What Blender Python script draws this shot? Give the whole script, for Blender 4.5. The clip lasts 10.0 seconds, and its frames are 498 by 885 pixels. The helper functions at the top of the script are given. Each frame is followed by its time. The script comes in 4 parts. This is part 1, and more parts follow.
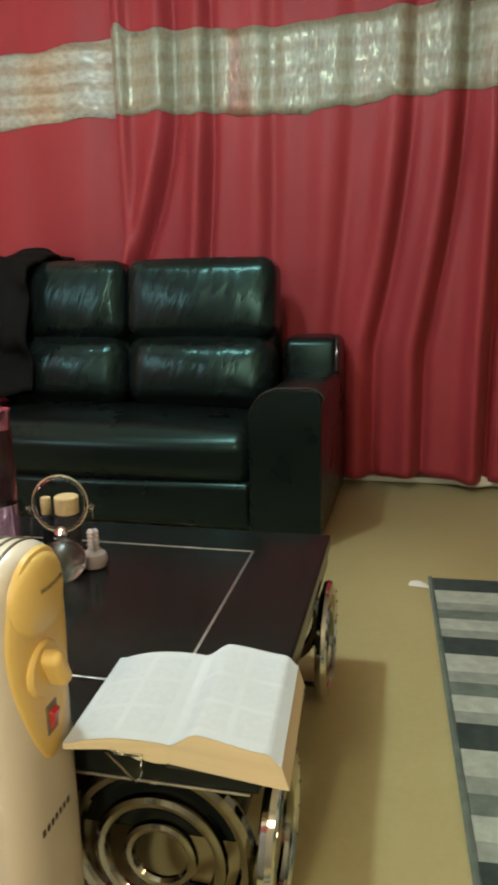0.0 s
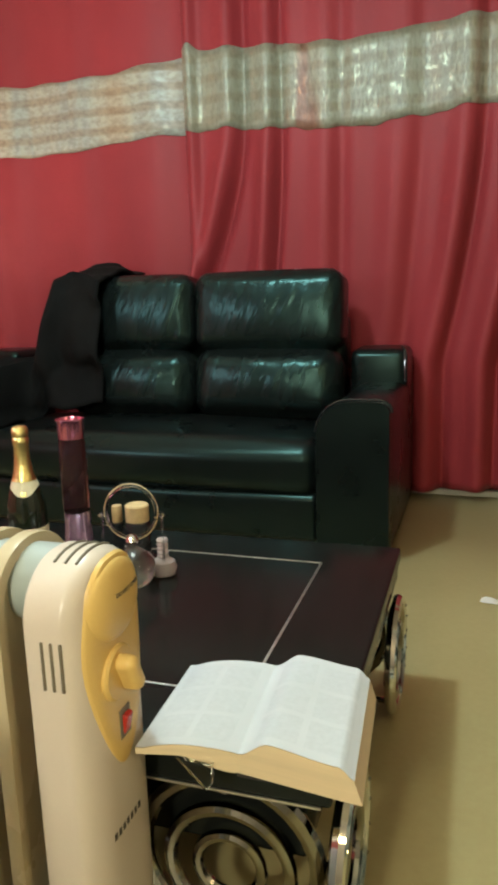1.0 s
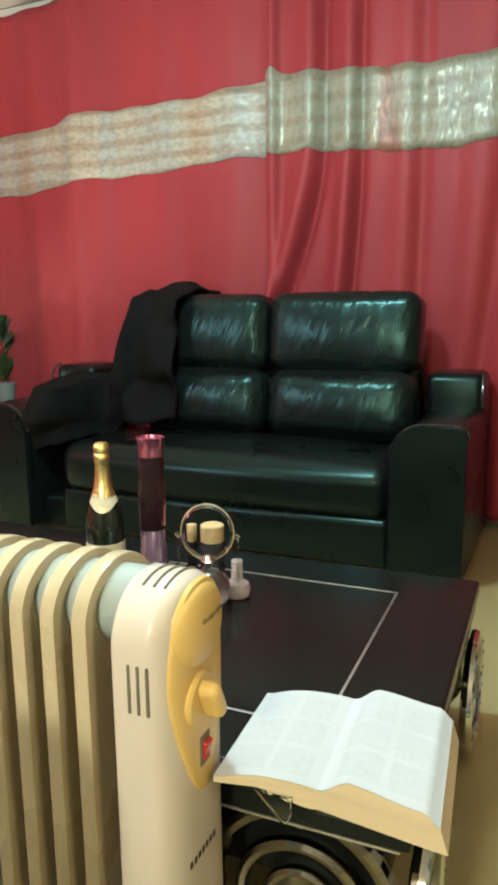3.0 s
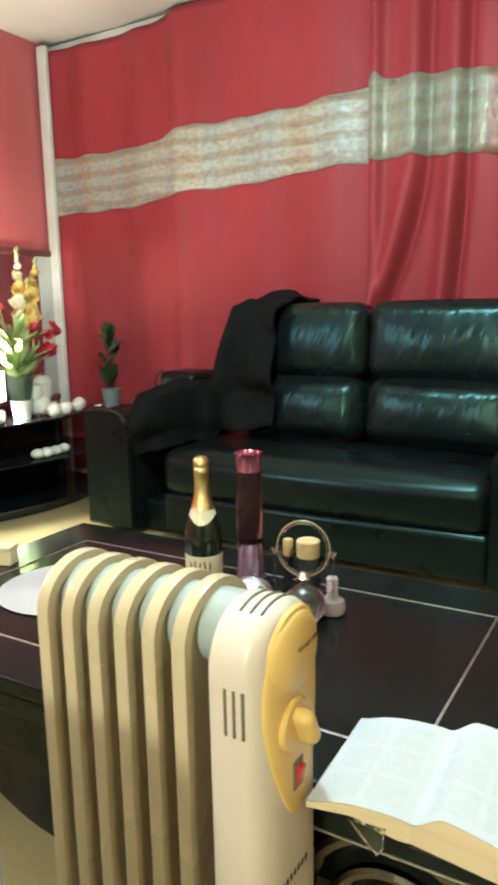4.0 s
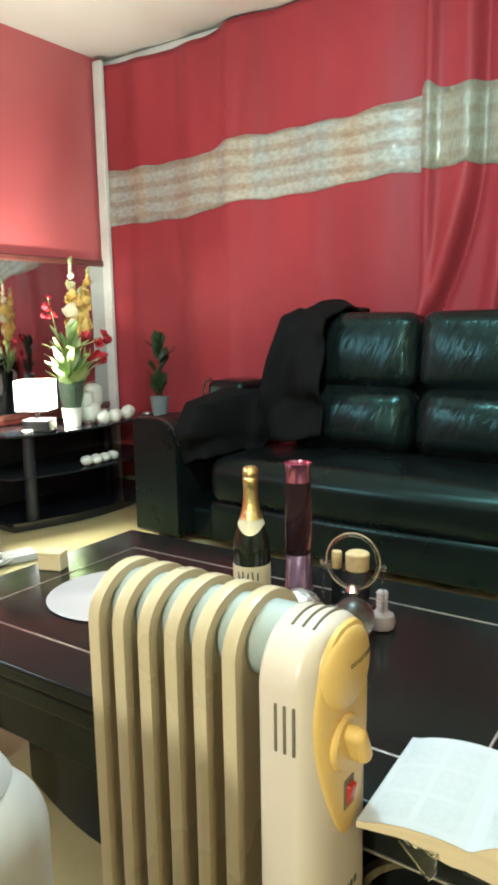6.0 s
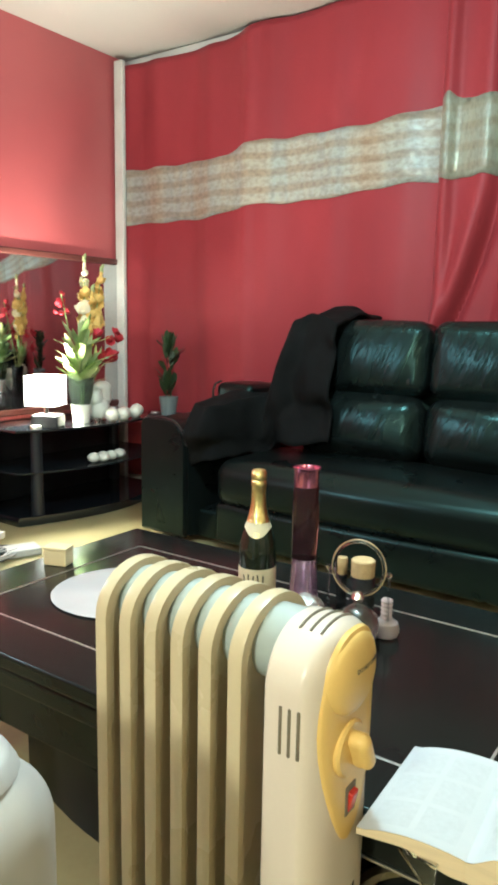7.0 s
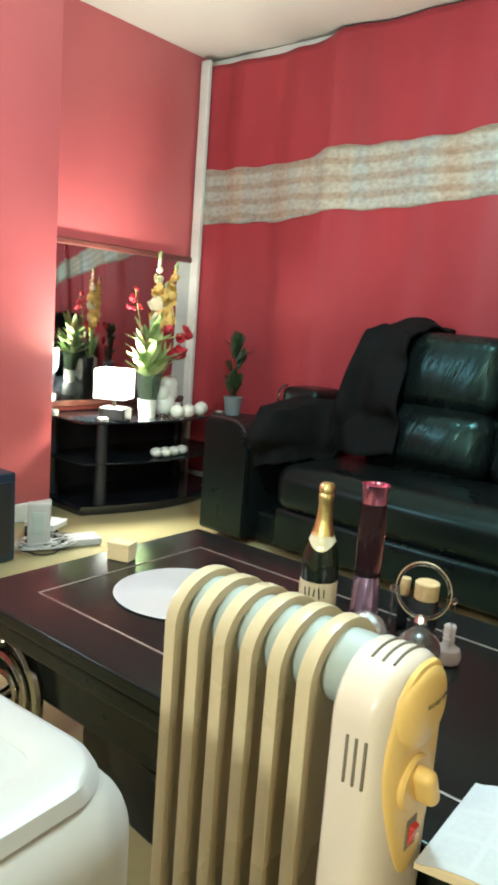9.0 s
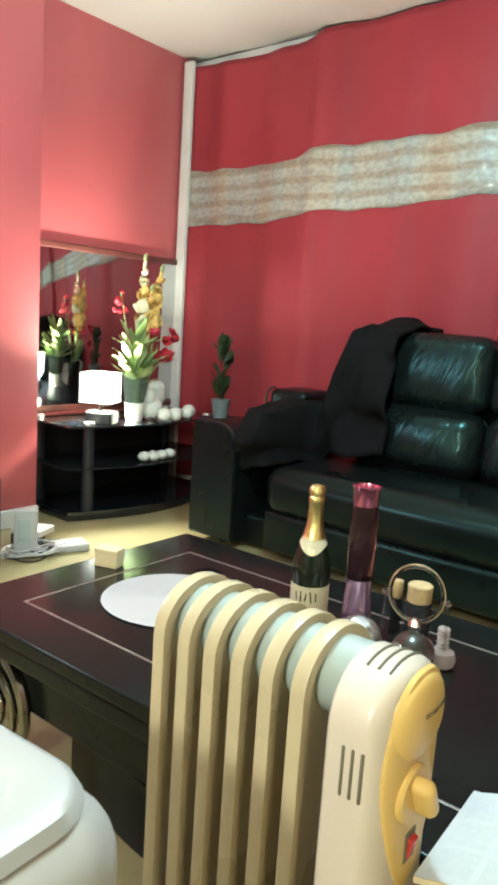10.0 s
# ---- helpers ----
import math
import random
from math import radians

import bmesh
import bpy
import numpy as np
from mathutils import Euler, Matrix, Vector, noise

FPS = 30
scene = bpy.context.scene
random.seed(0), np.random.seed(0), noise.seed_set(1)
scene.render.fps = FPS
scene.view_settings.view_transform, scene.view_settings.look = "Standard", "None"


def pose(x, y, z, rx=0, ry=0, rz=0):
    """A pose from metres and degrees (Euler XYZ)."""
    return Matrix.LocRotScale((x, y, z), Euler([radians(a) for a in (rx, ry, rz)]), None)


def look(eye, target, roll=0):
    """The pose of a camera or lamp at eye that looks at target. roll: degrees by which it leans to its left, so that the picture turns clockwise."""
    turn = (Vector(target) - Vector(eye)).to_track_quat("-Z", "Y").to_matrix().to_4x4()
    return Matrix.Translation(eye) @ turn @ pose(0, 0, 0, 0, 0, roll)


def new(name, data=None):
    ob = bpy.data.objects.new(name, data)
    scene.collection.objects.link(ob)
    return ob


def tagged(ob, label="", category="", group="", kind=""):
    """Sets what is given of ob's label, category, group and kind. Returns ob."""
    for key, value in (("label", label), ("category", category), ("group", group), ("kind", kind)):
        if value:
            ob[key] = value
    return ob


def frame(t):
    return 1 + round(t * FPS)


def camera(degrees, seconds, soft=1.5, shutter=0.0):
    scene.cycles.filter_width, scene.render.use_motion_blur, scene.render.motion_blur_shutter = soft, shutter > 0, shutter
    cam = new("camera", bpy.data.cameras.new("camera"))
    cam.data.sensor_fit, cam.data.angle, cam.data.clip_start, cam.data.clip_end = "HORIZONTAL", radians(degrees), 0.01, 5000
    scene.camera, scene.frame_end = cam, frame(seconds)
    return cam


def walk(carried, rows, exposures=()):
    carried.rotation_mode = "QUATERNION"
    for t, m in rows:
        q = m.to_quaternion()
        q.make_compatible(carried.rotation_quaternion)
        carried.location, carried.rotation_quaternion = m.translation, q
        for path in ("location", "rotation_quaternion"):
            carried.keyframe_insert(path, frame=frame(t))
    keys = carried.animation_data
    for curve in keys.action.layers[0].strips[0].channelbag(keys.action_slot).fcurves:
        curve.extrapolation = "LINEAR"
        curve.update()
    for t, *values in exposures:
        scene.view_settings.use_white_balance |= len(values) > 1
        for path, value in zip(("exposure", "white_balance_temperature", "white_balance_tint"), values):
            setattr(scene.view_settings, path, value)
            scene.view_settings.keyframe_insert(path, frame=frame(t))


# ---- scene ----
cam = camera(38.0, 10.0, soft=3.4, shutter=0.5)
PATH = [
    (0, (0.171, 0.089, 0.979), (-0.28, 1.985, 0.53), -1.1),
    (0.5, (0.167, 0.085, 0.979), (-0.377, 1.956, 0.53), -1.9),
    (1, (0.158, 0.086, 0.972), (-0.462, 1.943, 0.563), -1.8),
    (1.5, (0.147, 0.078, 0.98), (-0.538, 1.915, 0.585), -1.5),
    (2, (0.139, 0.073, 0.982), (-0.588, 1.894, 0.589), -1.7),
    (3.5, (0.116, 0.085, 0.997), (-0.733, 1.862, 0.65), 0.3),
    (4, (0.121, 0.077, 1.025), (-0.898, 1.761, 0.668), -1.2),
    (4.5, (0.107, 0.076, 1.018), (-0.962, 1.726, 0.653), -1.0),
    (5, (0.107, 0.075, 1.02), (-0.993, 1.705, 0.656), -1.0),
    (5.5, (0.106, 0.079, 1.016), (-1.012, 1.698, 0.658), -1.1),
    (6, (0.107, 0.078, 1.026), (-1.018, 1.698, 0.696), -1.0),
    (7.5, (0.094, 0.065, 1.024), (-1.042, 1.678, 0.698), 2.1),
    (8, (0.09, 0.061, 1.026), (-1.039, 1.683, 0.717), 2.9),
    (8.5, (0.075, 0.053, 1.035), (-1.078, 1.665, 0.765), 5.2),
    (9, (0.066, 0.05, 1.05), (-1.191, 1.57, 0.718), 4.3),
    (9.5, (0.063, 0.051, 1.037), (-1.195, 1.569, 0.695), 4.0),
    (10, (0.048, 0.071, 1.046), (-1.185, 1.612, 0.723), 3.7),
]
walk(cam, [(t, look(eye, target, roll)) for t, eye, target, roll in PATH], ((0.0, 0.28, 6250, 3), (2.0, 0.54, 6000, 0), (4.0, 0.74, 5700, -2), (10.0, 0.72, 5500, -3)))

# ---- light ----
world = bpy.data.worlds.new("night")
world.use_nodes = True
world.node_tree.nodes["Background"].inputs["Color"].default_value = (0.05, 0.06, 0.09, 1)
world.node_tree.nodes["Background"].inputs["Strength"].default_value = 0.1
scene.world = world


def lamp(name, kind, at, power, colour, size, target=None):
    data = bpy.data.lights.new(name, kind)
    data.energy, data.color = power, colour
    if kind == "AREA":
        data.shape, data.size = "DISK", size
    else:
        data.shadow_soft_size = size
    ob = new(name, data)
    ob.matrix_world = look(at, target) if target else Matrix.Translation(at)
    return ob


CEIL = 2.605
lamp("ceiling_bulb_light", "POINT", (-0.80, 1.46, 2.28), 68, (0.80, 0.96, 0.98), 0.06)
# Cool fill for a glow on the left; source unseen, place guessed.
lamp("cool_fill_light", "POINT", (-2.30, 0.45, 1.45), 26, (0.84, 0.92, 1.0), 0.08)
# Warm fill from the right; its source is unseen and placed by guess.
lamp("warm_fill_light", "POINT", (1.60, 0.10, 1.40), 15, (1.0, 0.72, 0.36), 0.10)
# Front fill added to brighten the radiator and other near faces.
lamp("front_fill_light", "POINT", (-0.22, -1.00, 1.50), 78, (1.0, 0.90, 0.68), 0.10)
lamp("cube_lamp_light", "POINT", (-2.88, 2.482, 0.685), 84, (1.0, 0.88, 0.70), 0.05)

# ---- materials ----


def mat(name, colour, rough=0.6, metal=0.0, vary=0.15, scale=6.0, bump=0.1, grain=120.0, spec=0.5, sheen=0.0,
        coat=0.0, glass=0.0, ior=1.45, tint=None, stretch=(1, 1, 1), depth=0.002, rvary=0.0, gloss=None, lean=0.0):
    m = bpy.data.materials.new(name)
    m.use_nodes = True
    nt = m.node_tree
    b = nt.nodes["Principled BSDF"]
    co = nt.nodes.new("ShaderNodeTexCoord")
    mp = nt.nodes.new("ShaderNodeMapping")
    mp.inputs["Scale"].default_value = stretch
    turned = nt.nodes.new("ShaderNodeMapping")
    turned.inputs["Rotation"].default_value = (0, radians(lean), 0)
    nt.links.new(co.outputs["Object"], turned.inputs["Vector"])
    nt.links.new(turned.outputs["Vector"], mp.inputs["Vector"])
    big = nt.nodes.new("ShaderNodeTexNoise")
    big.inputs["Scale"].default_value, big.inputs["Detail"].default_value = scale, 5
    fine = nt.nodes.new("ShaderNodeTexNoise")
    fine.inputs["Scale"].default_value, fine.inputs["Detail"].default_value = grain, 3
    for n in (big, fine):
        nt.links.new(mp.outputs["Vector"], n.inputs["Vector"])
    add = nt.nodes.new("ShaderNodeMath")
    add.operation = "MULTIPLY_ADD"
    add.inputs[1].default_value = 0.3
    nt.links.new(fine.outputs["Fac"], add.inputs[0])
    nt.links.new(big.outputs["Fac"], add.inputs[2])
    ramp = nt.nodes.new("ShaderNodeValToRGB")
    c2 = tint or colour
    ramp.color_ramp.elements[0].position, ramp.color_ramp.elements[1].position = 0.4, 0.9
    ramp.color_ramp.elements[0].color = (*[v * (1 - vary) for v in colour], 1)
    ramp.color_ramp.elements[1].color = (*[min(1, v * (1 + vary)) for v in c2], 1)
    nt.links.new(add.outputs[0], ramp.inputs["Fac"])
    nt.links.new(ramp.outputs["Color"], b.inputs["Base Color"])
    b.inputs["Roughness"].default_value, b.inputs["Metallic"].default_value = rough, metal
    if rvary:
        mr = nt.nodes.new("ShaderNodeMapRange")
        mr.inputs["From Min"].default_value, mr.inputs["From Max"].default_value = 0.15, 0.85
        mr.inputs["To Min"].default_value, mr.inputs["To Max"].default_value = max(0.02, rough - rvary), rough + rvary
        nt.links.new(big.outputs["Fac"], mr.inputs["Value"])
        nt.links.new(mr.outputs["Result"], b.inputs["Roughness"])
    b.inputs["Specular IOR Level"].default_value = spec
    if gloss:
        b.inputs["Specular Tint"].default_value = (*gloss, 1)
    b.inputs["Sheen Weight"].default_value = sheen
    b.inputs["Coat Weight"].default_value = coat
    b.inputs["Coat Roughness"].default_value = 0.08
    b.inputs["Transmission Weight"].default_value, b.inputs["IOR"].default_value = glass, ior
    if bump:
        bp = nt.nodes.new("ShaderNodeBump")
        bp.inputs["Strength"].default_value, bp.inputs["Distance"].default_value = bump, depth
        nt.links.new(add.outputs[0], bp.inputs["Height"])
        nt.links.new(bp.outputs["Normal"], b.inputs["Normal"])
    return m


def glow(name, colour, strength):
    m = bpy.data.materials.new(name)
    m.use_nodes = True
    b = m.node_tree.nodes["Principled BSDF"]
    b.inputs["Base Color"].default_value = (*colour, 1)
    b.inputs["Emission Color"].default_value = (*colour, 1)
    b.inputs["Emission Strength"].default_value = strength
    return m


def curtain_material(name, colour):
    m = mat(name, colour, 0.55, vary=0.12, scale=3, bump=0.25, grain=420, sheen=0.04, spec=0.28, stretch=(1, 1, 0.35), depth=0.001)
    return m


def band_material(name, stops, rows_factor, scale, stretch, glint_at):
    """Woven border: four rows of blotches over columns of colour, with bright metallic threads."""
    m = bpy.data.materials.new(name)
    m.use_nodes = True
    nt = m.node_tree
    b = nt.nodes["Principled BSDF"]
    co = nt.nodes.new("ShaderNodeTexCoord")

    def noise_at(sc, stretched, detail=4):
        mp = nt.nodes.new("ShaderNodeMapping")
        mp.inputs["Scale"].default_value = stretched
        nt.links.new(co.outputs["Object"], mp.inputs["Vector"])
        n = nt.nodes.new("ShaderNodeTexNoise")
        n.inputs["Scale"].default_value, n.inputs["Detail"].default_value = sc, detail
        nt.links.new(mp.outputs["Vector"], n.inputs["Vector"])
        return n

    def ramp_of(src, steps):
        r = nt.nodes.new("ShaderNodeValToRGB")
        while len(r.color_ramp.elements) < len(steps):
            r.color_ramp.elements.new(0.5)
        for e, (p, c) in zip(r.color_ramp.elements, steps):
            e.position, e.color = p, (*c, 1)
        nt.links.new(src, r.inputs["Fac"])
        return r

    def times(a, c, factor):
        x = nt.nodes.new("ShaderNodeMix")
        x.data_type, x.blend_type = "RGBA", "MULTIPLY"
        x.inputs["Factor"].default_value = factor
        nt.links.new(a, x.inputs["A"])
        nt.links.new(c, x.inputs["B"])
        return x.outputs["Result"]

    base = ramp_of(noise_at(4.2, (1, 0, 0.12), 3).outputs["Fac"], stops)
    blot = noise_at(scale, stretch, 5)
    fleck = ramp_of(blot.outputs["Fac"], [(0.36, (0.74, 0.69, 0.64)), (0.50, (0.97, 0.96, 0.94)), (0.64, (1.20, 1.22, 1.20))])
    wave = nt.nodes.new("ShaderNodeTexWave")
    wave.wave_type, wave.bands_direction = "BANDS", "Z"
    wave.inputs["Scale"].default_value, wave.inputs["Distortion"].default_value = 3.6, 1.4
    wave.inputs["Detail"].default_value = 2
    nt.links.new(co.outputs["Object"], wave.inputs["Vector"])
    rows = ramp_of(wave.outputs["Fac"], [(0.15, (0.72, 0.58, 0.47)), (0.55, (1.0, 1.0, 1.0))])
    colour = times(times(base.outputs["Color"], fleck.outputs["Color"], 0.7), rows.outputs["Color"], rows_factor)
    nt.links.new(colour, b.inputs["Base Color"])
    b.inputs["Roughness"].default_value = 0.45
    glint = ramp_of(blot.outputs["Fac"], [(glint_at, (0, 0, 0)), (glint_at + 0.08, (0.8, 0.8, 0.8))])
    nt.links.new(glint.outputs["Color"], b.inputs["Metallic"])
    bp = nt.nodes.new("ShaderNodeBump")
    bp.inputs["Strength"].default_value, bp.inputs["Distance"].default_value = 0.6, 0.004
    nt.links.new(blot.outputs["Fac"], bp.inputs["Height"])
    nt.links.new(bp.outputs["Normal"], b.inputs["Normal"])
    return m


WALL = mat("coral wall paint", (0.50, 0.115, 0.118), 0.33, vary=0.08, scale=1.6, bump=0.12, grain=260, rvary=0.08)
# For walls out of view; colour chosen to limit red bounce and reflections.
PLAINWALL = mat("muted cream paint of the unseen walls", (0.36, 0.33, 0.28), 0.6, vary=0.06, scale=1.4, bump=0.1, grain=220)
CEILING = mat("cream ceiling paint", (0.68, 0.68, 0.61), 0.8, vary=0.06, scale=1.2, bump=0.1, grain=200)
WHITE_TRIM = mat("white gloss trim", (0.62, 0.60, 0.53), 0.45, vary=0.14, scale=5, bump=0.08, grain=120)
FLOOR = mat("yellow beige vinyl", (0.40, 0.325, 0.15), 0.38, vary=0.10, scale=2.2, bump=0.08, grain=70, tint=(0.39, 0.335, 0.165), rvary=0.06)
RED = curtain_material("red curtain cloth", (0.27, 0.029, 0.036))
BAND = band_material("beige woven band", [(0.36, (0.37, 0.31, 0.23)), (0.48, (0.38, 0.35, 0.28)), (0.58, (0.32, 0.33, 0.30)), (0.68, (0.39, 0.35, 0.27))], 0.7, 30, (1.2, 1, 1.6), 0.61)
# Greyer copy of the border; the threads' sheen at an angle is coloured in.
SILVERBAND = band_material("woven band toned for angled sheen", [(0.34, (0.29, 0.28, 0.21)), (0.48, (0.27, 0.28, 0.22)), (0.56, (0.30, 0.28, 0.21)), (0.64, (0.25, 0.13, 0.09))], 0.45, 36, (2.0, 1, 0.8), 0.56)
# Cyan base and specular tints, also in WRINKLE, put cool lamplight into the leather.
LEATHER = mat("black leather", (0.005, 0.0062, 0.006), 0.29, vary=0.15, scale=7, bump=0.35, grain=210, depth=0.002, rvary=0.05, spec=0.36, gloss=(0.55, 1.0, 0.92))
PIPING = mat("polished black leather piping", (0.012, 0.013, 0.013), 0.16, vary=0.1, bump=0, spec=0.9)
WRINKLE = mat("creased black leather", (0.007, 0.009, 0.0085), 0.26, vary=0.15, scale=8, bump=0.62, grain=20, depth=0.026, stretch=(1.3, 1, 0.28), rvary=0.05, spec=0.44, gloss=(0.5, 1.0, 0.95), lean=-20)
THROW = mat("black fleece throw", (0.006, 0.006, 0.006), 0.9, vary=0.3, scale=12, bump=0.6, grain=180, sheen=0.0, depth=0.004, spec=0.12)
# Greenish specular tint holds back the red of reflected curtains.
LACQUER = mat("black polished glass lacquer", (0.010, 0.011, 0.010), 0.19, vary=0.2, scale=4, bump=0.01, grain=30, spec=0.18, rvary=0.04, gloss=(0.8, 1.0, 0.92))
SILVER = mat("silver inlay", (0.55, 0.53, 0.48), 0.35, metal=0.9, vary=0.25, scale=60, bump=0.2, grain=300)
CHROME = mat("chrome", (0.72, 0.70, 0.65), 0.10, metal=1.0, vary=0.06, scale=10, bump=0.02, grain=80)
# Copy of the chrome with dark reflections put into its base colour.
DARKCHROME = mat("chrome darkened for its reflections", (0.30, 0.285, 0.245), 0.09, metal=1.0, vary=0.1, scale=10, bump=0.02, grain=80)
CREAM = mat("cream enamel", (0.53, 0.44, 0.28), 0.28, vary=0.06, scale=5, bump=0.05, grain=150, rvary=0.05)
SHELL = mat("off-white plastic housing", (0.64, 0.55, 0.46), 0.30, vary=0.04, scale=6, bump=0.05, grain=260)
YELLOW = mat("yellow plastic", (0.70, 0.47, 0.15), 0.36, vary=0.05, scale=9, bump=0.04, grain=200, spec=0.4)
TUBE = mat("pale grey enamel", (0.38, 0.42, 0.40), 0.4, vary=0.05, bump=0.03)
SLOT = mat("dark slot", (0.15, 0.125, 0.085), 0.7, vary=0.1, bump=0)
REDSW = mat("red rocker plastic", (0.42, 0.03, 0.02), 0.25, vary=0.08, bump=0)
INK = mat("dark printed ink", (0.05, 0.04, 0.03), 0.6, vary=0.1, bump=0)
WHITEP = mat("white plastic", (0.43, 0.42, 0.405), 0.38, vary=0.03, scale=4, bump=0.04, grain=260)
BLACKP = mat("black plastic", (0.016, 0.017, 0.02), 0.4, vary=0.2, scale=10, bump=0.1, grain=300)
BLACKGLASS = mat("black glass", (0.008, 0.009, 0.011), 0.05, vary=0.1, bump=0, coat=0.5)
SMOKE = mat("smoked glass", (0.08, 0.09, 0.10), 0.03, vary=0.02, bump=0, glass=0.85)
CLEAR = mat("clear glass", (0.97, 0.98, 0.97), 0.02, vary=0.0, bump=0, glass=1.0, ior=1.45)
SHINY = mat("bright clear glass rod", (0.95, 0.97, 0.96), 0.03, vary=0.0, bump=0, glass=1.0, ior=1.5, coat=1.0)
SLEEVE = mat("green tinted plastic sleeve", (0.45, 0.52, 0.42), 0.15, vary=0.1, bump=0.1, glass=0.9, ior=1.08)
FROST = mat("frosted pink glass", (0.85, 0.72, 0.70), 0.35, vary=0.05, bump=0.1, glass=0.6)
PURPLE = mat("purple glass", (0.94, 0.58, 0.97), 0.08, metal=0.45, vary=0.2, scale=30, bump=0, glass=0.8, ior=1.3, stretch=(1, 1, 0.1), coat=1.0)
CRYSTAL = mat("crackled clear crystal", (0.93, 0.95, 0.94), 0.03, vary=0.0, bump=0.7, grain=70, depth=0.006, glass=1.0, ior=1.5, coat=1.0)
DARKVASE = mat("smoked pink glass", (0.40, 0.15, 0.22), 0.03, vary=0.1, scale=4, bump=0, glass=0.97, ior=1.15, coat=0.6)
PINKMETAL = mat("metallic pink band", (0.60, 0.20, 0.32), 0.18, metal=0.9, vary=0.1, bump=0)
GREENGLASS = mat("dark green bottle glass", (0.010, 0.014, 0.007), 0.05, vary=0.1, bump=0, coat=0.5)
GOLD = mat("gold foil", (0.92, 0.74, 0.30), 0.30, metal=1.0, vary=0.15, scale=40, bump=0.9, grain=110, depth=0.004)
LABEL = mat("cream paper label", (0.62, 0.54, 0.36), 0.6, vary=0.06, scale=20, bump=0.05)
PAGE = mat("white book page", (0.53, 0.542, 0.558), 0.75, vary=0.03, scale=18, bump=0.05, grain=400)
PAGETEXT = mat("faint grey print", (0.502, 0.516, 0.534), 0.75, vary=0.05, scale=120, bump=0, grain=700)
PAGEEDGE = mat("page edges", (0.70, 0.56, 0.36), 0.8, vary=0.12, scale=8, bump=0.5, grain=300, stretch=(0.1, 0.1, 6), depth=0.001)
COVER = mat("black book cover", (0.015, 0.014, 0.013), 0.5, vary=0.1, bump=0.2)
SHADE = glow("lit paper shade", (1.0, 0.94, 0.80), 4.0)
LEAF = mat("green leaf", (0.15, 0.26, 0.07), 0.42, vary=0.35, scale=9, bump=0.1, tint=(0.30, 0.38, 0.14))
PALELEAF = mat("pale green leaf edge", (0.36, 0.42, 0.18), 0.42, vary=0.2, scale=9, bump=0.1)
# Darker copy of the leaf green, for the plant in dim light.
DIMLEAF = mat("leaf green darkened for dim light", (0.025, 0.045, 0.015), 0.5, vary=0.3, scale=9, bump=0.1)
PETALY = mat("yellow petal", (0.82, 0.56, 0.16), 0.55, vary=0.15, scale=30, bump=0.1)
PETALW = mat("cream petal", (0.85, 0.78, 0.52), 0.55, vary=0.1, scale=30, bump=0.1)
PETALR = mat("red petal", (0.45, 0.02, 0.035), 0.55, vary=0.2, scale=30, bump=0.1)
CERAMIC = mat("white ceramic", (0.68, 0.66, 0.58), 0.3, vary=0.05, scale=8, bump=0.03)
PEARL = mat("pearl white shell", (0.74, 0.70, 0.60), 0.28, vary=0.12, scale=40, bump=0.2)
MAT = mat("grey woven placemat", (0.47, 0.43, 0.42), 0.6, vary=0.08, scale=4, bump=0.2, grain=500)
CORK = mat("cork", (0.50, 0.36, 0.18), 0.8, vary=0.2, scale=40, bump=0.3)
MIRROR = mat("mirror glass", (0.58, 0.60, 0.60), 0.05, metal=1.0, vary=0.0, bump=0)
FRAMEW = mat("red brown mirror frame", (0.13, 0.042, 0.034), 0.35, vary=0.3, scale=14, bump=0.15, stretch=(4, 1, 4))
CANDLE = mat("cream wax", (0.75, 0.62, 0.36), 0.5, vary=0.05, bump=0.05)
BLUEBLACK = mat("blue black cabinet", (0.018, 0.030, 0.050), 0.35, vary=0.15, scale=6, bump=0.1)
RUGDARK = mat("charcoal rug yarn", (0.030, 0.040, 0.036), 0.95, vary=0.3, scale=30, bump=0.7, grain=260, depth=0.004)
RUGMID = mat("grey green rug yarn", (0.115, 0.135, 0.115), 0.95, vary=0.25, scale=30, bump=0.7, grain=260, depth=0.004)
RUGLIGHT = mat("pale grey rug yarn", (0.33, 0.34, 0.29), 0.95, vary=0.2, scale=30, bump=0.7, grain=260, depth=0.004)
RUGGREY = mat("mid grey rug yarn", (0.23, 0.24, 0.21), 0.95, vary=0.2, scale=30, bump=0.7, grain=260, depth=0.004)
PAPER = mat("white paper scrap", (0.70, 0.68, 0.62), 0.8, vary=0.1, bump=0.2)

# ---- mesh helpers ----


class Mesh:
    """Vertices and faces that grow piece by piece."""

    def __init__(self):
        self.v, self.f = [], []

    def add(self, other, m=None):
        n = len(self.v)
        self.v += [tuple(m @ Vector(p)) for p in other.v] if m else other.v
        self.f += [tuple(i + n for i in face) for face in other.f]
        return self


